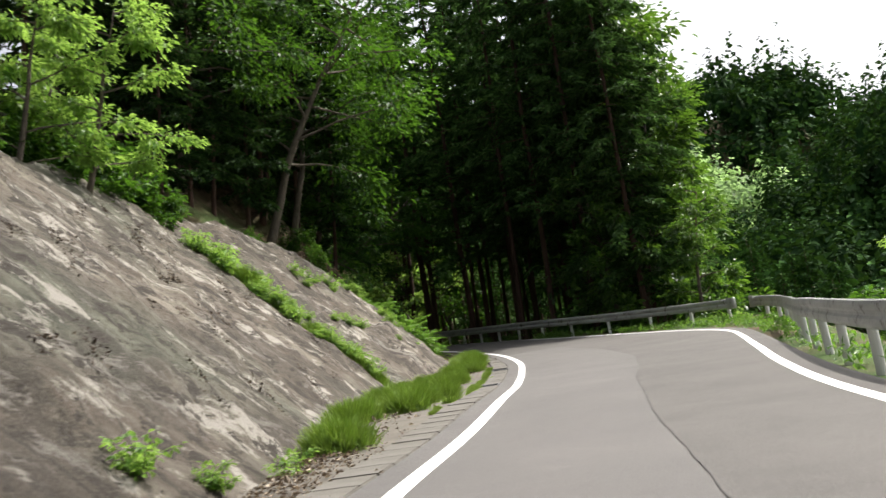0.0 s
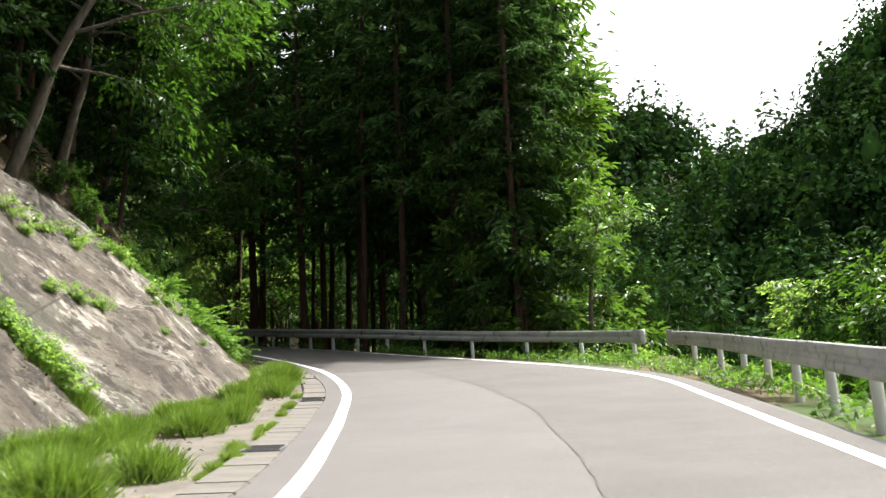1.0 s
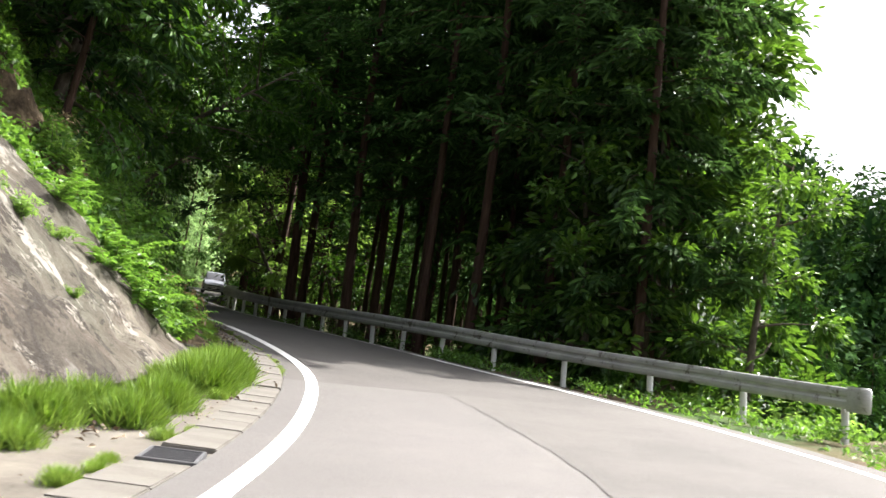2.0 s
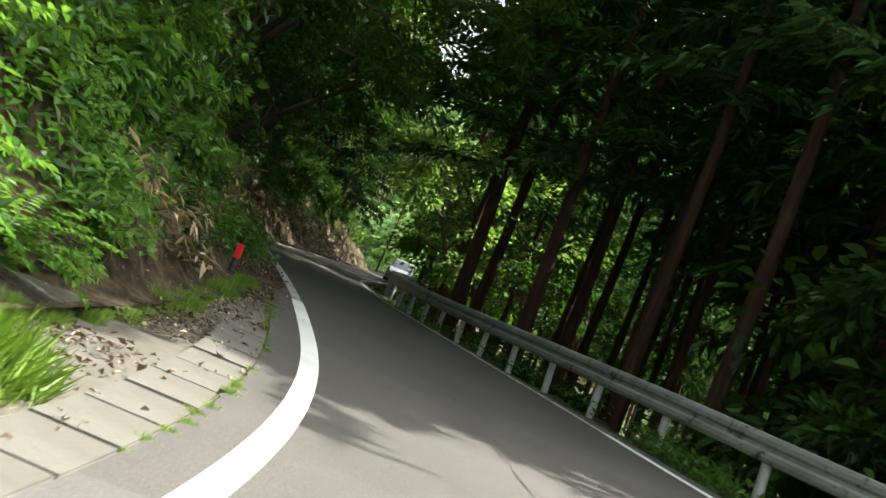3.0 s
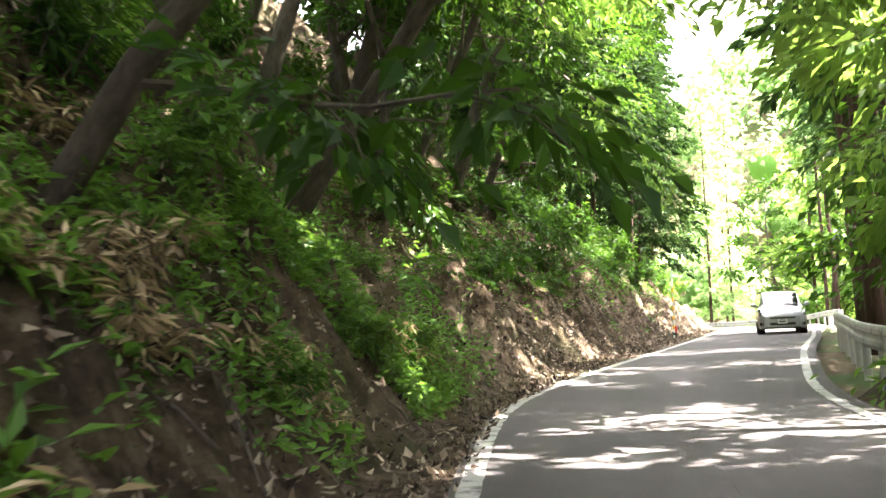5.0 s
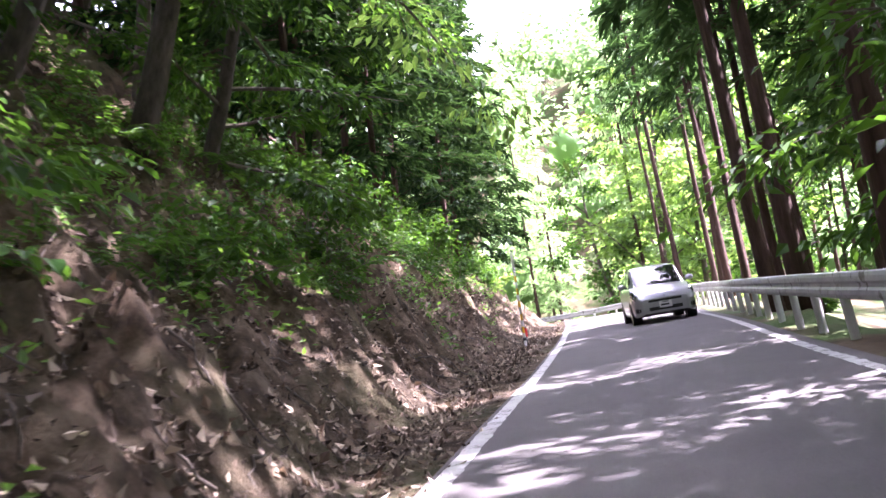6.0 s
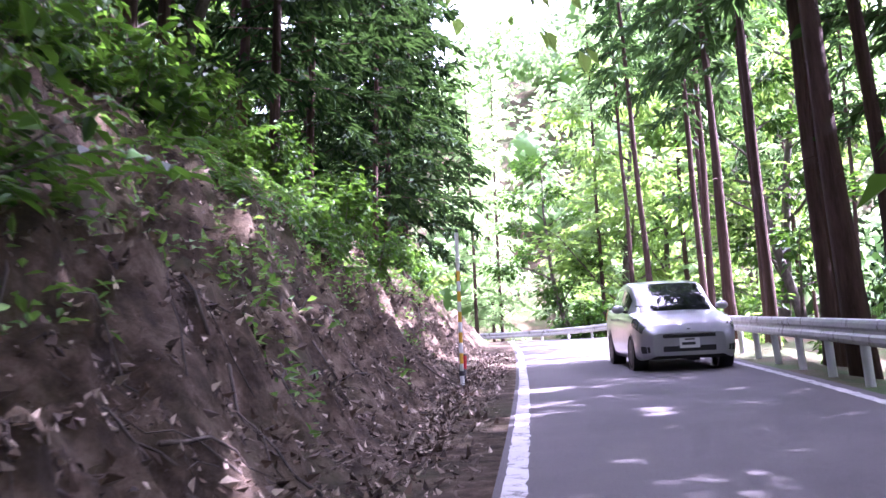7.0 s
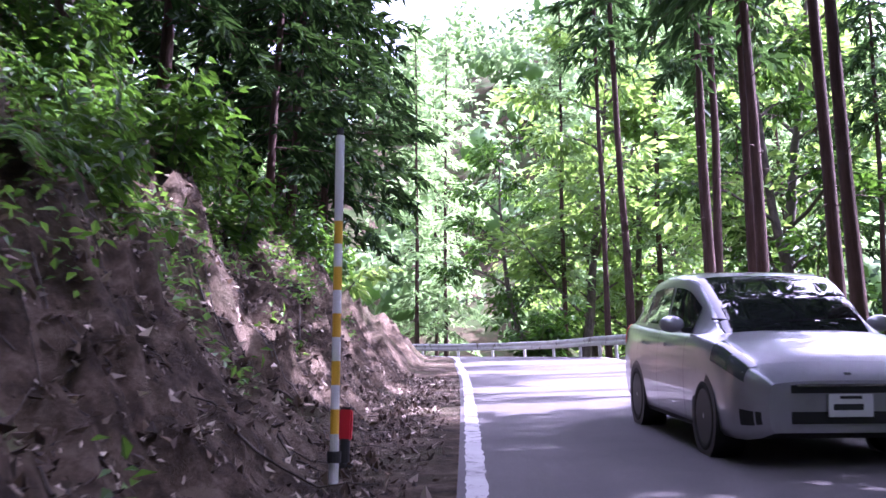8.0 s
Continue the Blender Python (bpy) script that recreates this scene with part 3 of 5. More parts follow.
def leaf_blades(at, way, up, length, width, fold=0.25, six=False):
    """Folded leaves: a base, two sides and a tip each (six: two pairs of sides)."""
    way = unit(way)
    side = unit(np.cross(way, up))
    nor = np.cross(side, way)
    length, width = np.broadcast_to(length, len(at))[:, None], np.broadcast_to(width, len(at))[:, None]
    if six:
        v = np.stack([at, at + way * length * 0.3 + side * width * 0.5 + nor * width * fold,
                      at + way * length * 0.68 + side * width * 0.42 + nor * width * fold * 0.6, at + way * length - nor * length * 0.12,
                      at + way * length * 0.68 - side * width * 0.42 + nor * width * fold * 0.6, at + way * length * 0.3 - side * width * 0.5 + nor * width * fold], 1)
        k = np.arange(len(at))[:, None] * 6
        f = np.concatenate([k + np.array([[0, 1, 2, 3]]), k + np.array([[0, 3, 4, 5]])])
        return v.reshape(-1, 3), f
    v = np.stack([at, at + way * length * 0.45 + side * width * 0.5 + nor * width * fold, at + way * length - nor * length * 0.1,
                  at + way * length * 0.45 - side * width * 0.5 + nor * width * fold], 1)
    k = np.arange(len(at))[:, None] * 4
    f = np.concatenate([k + np.array([[0, 1, 2]]), k + np.array([[0, 2, 3]])])
    return v.reshape(-1, 3), f


def bend_line(rng, start, way, length, droop, n=6, wob=0.06):
    pts = [np.array(start, float)]
    d = unit(np.array(way, float))
    for k in range(n):
        d = unit(d + np.array([0, 0, droop / n]) + rng.normal(0, wob, 3))
        pts.append(pts[-1] + d * length / n)
    return np.array(pts)


def cedar(seed, height, bare, spread, sprays, leaf=None, fine=1.0):
    """A straight conifer: a bare trunk below, drooping boughs with sprays above."""
    rng = np.random.default_rng(seed)
    tree = new("cedar_tree")
    n = 12
    z = np.linspace(-0.6, height, n)
    lean = np.cumsum(rng.normal(0, 0.035, (n, 2)), 0)
    line = np.column_stack([lean, z])
    r = 0.0060 * height * (1 - np.clip(z, 0, None) / height) ** 0.75 + 0.012
    r[:2] *= np.array([1.35, 1.12])
    v, f = tube(line, r, 9)
    link_mesh("trunk", v, f, BARK_CEDAR, tree, smooth=True)
    wood, at, way, up = Pile(), [], [], []
    count = int((height - bare) * 4.4)
    for k in range(count):
        q = (k + rng.random()) / count
        zz = bare + (height - bare) * q ** 0.9 * 0.985
        base = np.array([np.interp(zz, z, line[:, 0]), np.interp(zz, z, line[:, 1]), zz])
        a = k * 2.4 + rng.normal(0, 0.35)
        reach = spread * ((1 - q) ** 0.75 * 0.95 + 0.08) * rng.uniform(0.65, 1.15)
        d = np.array([math.cos(a), math.sin(a), rng.uniform(-0.15, 0.3)])
        b = bend_line(rng, base, d, reach, rng.uniform(-0.75, -0.2), 5, 0.05)
        bv, bf = tube(b[[0, 2, 5]], np.array([0.03, 0.018, 0.006]), 3)
        wood.add(bv, bf)
        m = max(8, int(sprays * (0.25 + reach / spread)))
        pick = rng.uniform(0.06, 1.0, m) * 5
        i = np.minimum(pick.astype(int), 4)
        p = b[i] + (b[i + 1] - b[i]) * (pick - i)[:, None]
        out = unit(b[-1] - b[0])
        lat = unit(np.cross(out, [0, 0, 1.0]))
        w = out * 0.55 + lat * rng.choice([-1, 1], m)[:, None] * rng.uniform(0.2, 1.0, m)[:, None] + rng.normal(0, 0.25, (m, 3)) + np.array([0, 0, -0.2])
        at.append(p + rng.normal(0, 0.07, (m, 3)))
        way.append(w)
        up.append(rng.normal(0, 0.45, (m, 3)) + np.array([0, 0, 1.0]))
    for k in range(int(bare * 1.2)):
        zz = rng.uniform(bare * 0.3, bare)
        a = rng.uniform(0, 6.28)
        base = np.array([np.interp(zz, z, line[:, 0]), np.interp(zz, z, line[:, 1]), zz])
        bv, bf = tube(bend_line(rng, base, (math.cos(a), math.sin(a), 0.1), rng.uniform(0.3, 1.0), -0.3, 3), np.linspace(0.014, 0.004, 4), 3)
        wood.add(bv, bf)
    tagged(link_mesh("bough_wood", wood.verts(), wood.f, BARK_CEDAR, tree), kind="stuff")
    at, way, up = np.concatenate(at), np.concatenate(way), np.concatenate(up)
    v, f = leaf_blades(at, way, up, fine * rng.uniform(0.36, 0.85, len(at)), fine * rng.uniform(0.12, 0.23, len(at)), 0.3)
    tagged(link_mesh("crown", v, f, leaf or LEAF_CEDAR, tree), kind="stuff")
    return tree


def broadleaf(seed, height, fork, spread, clumps, leaves, size, leaf_mat, name="broadleaf_tree", lean=(0, 0), wood_mat=None, low=0.25, tiers=True, six=False):
    """A trunk that forks into limbs and branches, with clumps of leaves on the twigs."""
    rng = np.random.default_rng(seed)
    tree = new(name)
    wood_mat = wood_mat or BARK_BROAD
    trunk = bend_line(rng, (0, 0, -0.5), (lean[0], lean[1], 1.0), height * 0.85 + 0.5, 0.1, 9, 0.07)
    r0 = 0.011 * height + 0.03
    v, f = tube(trunk, np.linspace(r0 * 1.2, r0 * 0.15, 10), 8)
    link_mesh("trunk", v, f, wood_mat, tree, smooth=True)
    wood, tips = Pile(), []
    limbs = max(6, int(clumps / 5))
    for k in range(limbs):
        q = fork + (1 - fork) * (k + rng.random()) / limbs
        pos = q * 9
        i = min(int(pos), 8)
        base = trunk[i] + (trunk[i + 1] - trunk[i]) * (pos - i)
        a = k * 2.4 + rng.normal(0, 0.5)
        reach = spread * (1.0 - 0.55 * (q - fork) / (1.001 - fork)) * rng.uniform(0.6, 1.15)
        limb = bend_line(rng, base, (math.cos(a), math.sin(a), rng.uniform(low, low + 0.6)), reach, rng.uniform(-0.5, 0.15), 6, 0.09)
        v, f = tube(limb, np.linspace(r0 * 0.36, 0.012, 7), 5)
        wood.add(v, f)
        for j in range(5):
            pos = rng.uniform(2.0, 6.0)
            i = min(int(pos), 5)
            b = limb[i] + (limb[i + 1] - limb[i]) * (pos - i)
            way = unit(limb[i + 1] - limb[i]) * 0.8 + rng.normal(0, 0.55, 3) * np.array([1, 1, 0.45])
            twig = bend_line(rng, b, way, rng.uniform(0.25, 0.5) * spread * 0.55, -0.35, 4, 0.1)
            v, f = tube(twig[[0, 2, 4]], np.array([0.016, 0.010, 0.004]), 3)
            wood.add(v, f)
            tips.append(twig)
    tagged(link_mesh("limb_wood", wood.verts(), wood.f, wood_mat, tree), kind="stuff")
    at, way, up = [], [], []
    for twig in tips:
        m = int(leaves * rng.uniform(0.5, 1.4))
        pos = rng.uniform(0.6, 4.0, m)
        i = np.minimum(pos.astype(int), 3)
        p = twig[i] + (twig[i + 1] - twig[i]) * (pos - i)[:, None]
        flat = np.array([1, 1, 0.35]) if tiers else np.array([1, 1, 0.8])
        off = rng.normal(0, 1.0, (m, 3)) * flat * spread * 0.075
        at.append(p + off)
        way.append(unit(off) + unit(twig[-1] - twig[0]) * 0.8 + np.array([0, 0, -0.35]) + rng.normal(0, 0.2, (m, 3)))
        up.append(rng.normal(0, 0.4, (m, 3)) + np.array([0, 0, 1.0]))
    at, way, up = np.concatenate(at), np.concatenate(way), np.concatenate(up)
    length = size * rng.uniform(0.65, 1.3, len(at))
    v, f = leaf_blades(at, way, up, length, length * rng.uniform(0.42, 0.6, len(at)), 0.22, six)
    tagged(link_mesh("crown", v, f, leaf_mat, tree), kind="stuff")
    return tree


def shrub(seed, height, spread, stems, leaves, size, leaf_mat, name="shrub", arch=-0.5, narrow=0.5, six=False):
    """Several arching stems that carry leaves along their length."""
    rng = np.random.default_rng(seed)
    bush = new(name)
    wood, at, way, up = Pile(), [], [], []
    for k in range(stems):
        a = rng.uniform(0, 6.28)
        tilt = rng.uniform(0.15, 1.0) * spread / height
        stem = bend_line(rng, (rng.normal(0, 0.12) * spread, rng.normal(0, 0.12) * spread, -0.15), (math.cos(a) * tilt, math.sin(a) * tilt, 1.0),
                         height * rng.uniform(0.65, 1.15), arch, 6, 0.08)
        v, f = tube(stem[[0, 2, 4, 6]], np.linspace(0.014, 0.003, 4), 3)
        wood.add(v, f)
        m = int(leaves * rng.uniform(0.7, 1.3))
        pos = rng.uniform(1.2, 6.0, m)
        i = np.minimum(pos.astype(int), 5)
        p = stem[i] + (stem[i + 1] - stem[i]) * (pos - i)[:, None]
        w = unit(rng.normal(0, 1, (m, 3)) * np.array([1, 1, 0.35]))
        at.append(p + w * spread * 0.16 * rng.random((m, 1)))
        way.append(w + np.array([0, 0, -0.25]))
        up.append(rng.normal(0, 0.35, (m, 3)) + np.array([0, 0, 1.0]))
    tagged(link_mesh("stem_wood", wood.verts(), wood.f, BARK_BROAD, bush), kind="stuff")
    at, way, up = np.concatenate(at), np.concatenate(way), np.concatenate(up)
    length = size * rng.uniform(0.6, 1.3, len(at))
    v, f = leaf_blades(at, way, up, length, length * narrow * rng.uniform(0.8, 1.2, len(at)), 0.2, six)
    tagged(link_mesh("foliage", v, f, leaf_mat, bush), kind="stuff")
    return bush


def frond_bush(seed, fronds, reach, leaf_mat, name="fern_bush"):
    """Arching fronds with paired leaflets."""
    rng = np.random.default_rng(seed)
    bush = new(name)
    wood, at, way, up = Pile(), [], [], []
    for k in range(fronds):
        a = rng.uniform(0, 6.28)
        rib = bend_line(rng, (rng.normal(0, 0.1), rng.normal(0, 0.1), 0), (math.cos(a), math.sin(a), rng.uniform(0.5, 1.6)), reach * rng.uniform(0.6, 1.2), -1.1, 8, 0.04)
        v, f = tube(rib[::2], np.linspace(0.008, 0.002, 5), 3)
        wood.add(v, f)
        m = 26
        pos = np.repeat(np.linspace(1.2, 7.95, m // 2), 2)
        i = np.minimum(pos.astype(int), 7)
        p = rib[i] + (rib[i + 1] - rib[i]) * (pos - i)[:, None]
        fwd = unit(rib[i + 1] - rib[i])
        lat = unit(np.cross(fwd, [0, 0, 1.0])) * np.tile([1, -1], m // 2)[:, None]
        at.append(p)
        way.append(lat + fwd * 0.45 + np.array([0, 0, -0.15]) + rng.normal(0, 0.1, (m, 3)))
        up.append(rng.normal(0, 0.2, (m, 3)) + np.array([0, 0, 1.0]))
    tagged(link_mesh("stem_wood", wood.verts(), wood.f, BARK_BROAD, bush), kind="stuff")
    at, way, up = np.concatenate(at), np.concatenate(way), np.concatenate(up)
    length = reach * 0.13 * rng.uniform(0.7, 1.2, len(at))
    v, f = leaf_blades(at, way, up, length, length * 0.42, 0.2, True)
    tagged(link_mesh("foliage", v, f, leaf_mat, bush), kind="stuff")
    return bush


def plant(proto, s, u, turn, size=1.0, tall=1.0, tip=(0, 0), sink=0.0):
    """A copy that stands at (s, u); tip[1] leans it away from the hill, over the road."""
    x, y, z = stand(s, u)
    m = pose(x, y, z - sink, tip[0], tip[1], 0) @ pose(0, 0, 0, 0, 0, turn) @ Matrix.Diagonal((size, size, size * tall, 1))
    return copy_thing(proto, m)


def away(proto):
    """Takes the pattern plant out of the place once it has been copied."""
    for ob in (*proto.children_recursive, proto):
        bpy.data.objects.remove(ob)

# ---- the cedar wood on the valley side ----
def cedar_wood():
    rng = np.random.default_rng(11)
    kinds = [(cedar(1, 25, 10.0, 2.5, 30, None, 1.1), "tall cedar with a bare reddish trunk below a dark crown"),
             (cedar(2, 23, 8.5, 2.6, 30, None, 1.1), "tall cedar with a bare reddish trunk below a dark crown"),
             (cedar(3, 27, 12.0, 2.4, 30, None, 1.1), "tall slender cedar with a long bare trunk")]
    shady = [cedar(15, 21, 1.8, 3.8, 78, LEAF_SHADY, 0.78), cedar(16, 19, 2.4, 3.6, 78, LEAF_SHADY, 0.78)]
    for proto in shady:
        tagged(proto, "cedar with drooping boughs, the hillside's shade put into its needle colour", "tree", "cedars of the hillside")
    edge = [(cedar(4, 22, 2.2, 3.6, 130, None, 0.62), "dark cedar with drooping boughs near the ground"),
            (cedar(5, 20, 1.6, 3.7, 130, None, 0.62), "dark cedar with drooping boughs near the ground")]
    low = [(cedar(7, 23, 6.0, 3.4, 58, None, 0.8), "cedar with dark boughs hanging over the road"), (cedar(8, 22, 6.8, 3.5, 58, None, 0.8), "cedar with dark boughs hanging over the road")]
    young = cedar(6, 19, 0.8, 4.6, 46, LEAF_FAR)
    lace = [(cedar(13, 24, 5.4, 3.4, 86, None, 0.62), "cedar with a dark trunk and fine drooping boughs"), (cedar(14, 23, 6.4, 3.5, 86, None, 0.62), "cedar with a dark trunk and fine drooping boughs")]
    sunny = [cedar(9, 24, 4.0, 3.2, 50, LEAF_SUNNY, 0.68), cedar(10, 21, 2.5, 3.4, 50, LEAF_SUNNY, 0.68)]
    tagged(young, "young green conifer on the valley side", "tree", "young valley trees")
    for proto in sunny:
        tagged(proto, "conifer beyond the bend, sunlight put into its pale green colour", "tree", "trees beyond the far bend")
    for proto, label in kinds + edge + low + lace:
        tagged(proto, label, "tree", "cedars of the valley-side wood")
    spots = []
    near = [(60.2, 5.1, 1.35), (62.8, 6.0, 1.2), (65.2, 5.2, 1.1), (70.5, 6.2, 1.1), (79.2, 4.95, 1.15), (87.3, 5.1, 1.25), (92.3, 5.35, 1.25), (54.6, 5.7, 1.15), (57.2, 7.4, 1.0), (73.2, 5.9, 1.0), (76.2, 6.2, 1.0), (82.2, 5.7, 1.0), (84.6, 7.0, 0.95),
            (95.5, 5.7, 0.95), (97.7, 6.5, 0.95), (94.2, 6.6, 0.9), (101.1, 6.0, 0.8), (102.9, 6.3, 0.8), (106.6, 6.2, 0.9), (107.9, 6.3, 0.95), (111.8, 6.2, 0.85), (113.2, 6.7, 0.8), (118.3, 8.0, 0.8), (121.5, 6.3, 0.9), (123.4, 6.2, 0.7)]
    for s, u, k in near:
        spots.append((s, u))
        plant((lace[rng.integers(2)] if s < 62 and s != 57.2 else kinds[rng.integers(3)])[0], s, u, rng.uniform(0, 360), k, max(1 / k, 1.0) if k < 1.1 else 1 / k, rng.normal(0, 0.8, 2), 0.2)
    for s, u, k in ((42.2, 8.6, 1.0), (43.4, 9.8, 1.1), (44.6, 7.4, 1.0), (46.8, 12.4, 1.15), (47.0, 6.6, 1.05), (50.0, 6.4, 1.0), (45.6, 10.6, 1.05), (48.6, 9.6, 1.1), (53.0, 7.4, 1.0), (52.0, 11.0, 1.0)):
        spots.append((s, u))
        plant((edge if s < 44 else lace)[rng.integers(2)][0], s, u, rng.uniform(0, 360), k, 1.1 if s < 44 else 1.15, (0, 0), 0.3)
    # conifers on the hillside over the slope, shade put into their dark needles
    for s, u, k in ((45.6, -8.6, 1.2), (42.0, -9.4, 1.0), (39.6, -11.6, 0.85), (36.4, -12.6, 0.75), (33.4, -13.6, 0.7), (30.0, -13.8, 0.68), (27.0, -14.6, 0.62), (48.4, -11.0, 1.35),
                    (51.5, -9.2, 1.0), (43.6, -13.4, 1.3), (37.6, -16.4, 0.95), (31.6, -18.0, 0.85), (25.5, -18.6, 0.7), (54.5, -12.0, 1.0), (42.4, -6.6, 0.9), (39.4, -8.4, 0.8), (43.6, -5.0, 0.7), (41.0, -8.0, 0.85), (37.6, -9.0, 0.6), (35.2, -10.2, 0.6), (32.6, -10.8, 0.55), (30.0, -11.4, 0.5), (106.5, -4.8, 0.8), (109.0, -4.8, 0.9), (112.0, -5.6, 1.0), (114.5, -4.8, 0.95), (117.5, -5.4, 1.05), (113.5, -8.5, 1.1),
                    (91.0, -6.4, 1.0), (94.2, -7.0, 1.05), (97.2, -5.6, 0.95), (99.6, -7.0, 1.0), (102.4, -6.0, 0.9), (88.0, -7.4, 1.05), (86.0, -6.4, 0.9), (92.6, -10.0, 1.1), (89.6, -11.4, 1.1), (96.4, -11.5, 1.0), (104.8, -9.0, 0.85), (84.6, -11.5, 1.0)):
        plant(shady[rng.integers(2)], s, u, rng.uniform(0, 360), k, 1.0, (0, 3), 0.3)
    for s, u, k in ((45.4, 17.2, 0.42), (47.5, 18.8, 0.5)):
        plant(young, s, u, rng.uniform(0, 360), k, 1.25, (0, 0), 0.3)
    tries = 0
    while len(spots) < 98 and tries < 9000:
        tries += 1
        s, u = rng.uniform(46, 158), 5.4 + 22 * rng.random() ** 1.4
        if s > 112 and u < 12 + (s - 118) * 0.8:
            continue
        if 96.4 + 0.49 * u < s < 119 and u < 19:
            continue
        x, y, _ = place(s, u)
        if u < float(rail_line(s)) + 1.1 or x > 0.26 * y or (s < 54 and u < 8):
            continue
        if any((s - a) ** 2 + (u - b) ** 2 < 3.6 for a, b in spots):
            continue
        spots.append((s, u))
        k = rng.uniform(0.62, 1.05) if s < 84 else rng.uniform(0.75, 1.0) if s < 108 else rng.uniform(0.6, 0.85)
        kind = low[rng.integers(2)] if s < 60 and u < 10 or 80 < s < 108 and u > 7 else kinds[rng.integers(3)]
        turn, tall, tip = rng.uniform(0, 360), rng.uniform(1.0, 1.25), rng.normal(0, 1.2, 2)
        if not (64.5 < s < 67.6 and u < 10):
            plant(kind[0], s, u, turn, k, tall, tip, 0.3)
    # the close-set inner rows
    tries, inner = 0, 0
    while inner < 24 and tries < 4000:
        tries += 1
        s, u = rng.uniform(45, 64), rng.uniform(8.5, 26)
        x, y, _ = place(s, u)
        if x > 0.27 * y or any((s - a) ** 2 + (u - b) ** 2 < 2.6 for a, b in spots):
            continue
        spots.append((s, u))
        inner += 1
        plant((low[rng.integers(2)] if s < 56 else kinds[rng.integers(3)])[0], s, u, rng.uniform(0, 360), rng.uniform(0.8, 1.0), rng.uniform(1.1, 1.3), rng.normal(0, 1.2, 2), 0.3)
    for s, u, k in ((89.6, 8.0, 0.85), (95.0, 8.8, 0.9), (97.2, 12.2, 0.95), (99.4, 10.0, 0.85), (94.2, 14.5, 1.0), (99.8, 14.8, 0.95), (98.0, 17.5, 1.0), (88.4, 13.6, 1.0)):
        spots.append((s, u))
        plant(low[rng.integers(2)][0], s, u, rng.uniform(0, 360), k, 1.15, rng.normal(0, 1.0, 2), 0.3)
    # young trees down in the valley, lower than the road's own trees
    for k in range(28):
        a, d = radians(rng.uniform(21, 44)), rng.uniform(30, 75)
        x, y = 1 + d * math.sin(a), 10 + d * math.cos(a)
        z = surface(x, y)
        size = (1.0 + d * math.tan(radians(rng.uniform(5, 11))) - z) / 20.0
        if size > 0.2:
            copy_thing(young, pose(x, y, z - 0.3, 0, 0, rng.uniform(0, 360)) @ Matrix.Diagonal((size, size, size, 1)))
    # conifers beyond the bend, coloured paler to look sunlit
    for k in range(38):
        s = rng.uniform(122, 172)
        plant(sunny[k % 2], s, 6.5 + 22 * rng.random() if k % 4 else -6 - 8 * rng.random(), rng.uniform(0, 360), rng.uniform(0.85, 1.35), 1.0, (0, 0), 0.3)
    for proto in [p for p, _ in kinds + edge + low + lace] + sunny + shady + [young]:
        away(proto)


cedar_wood()


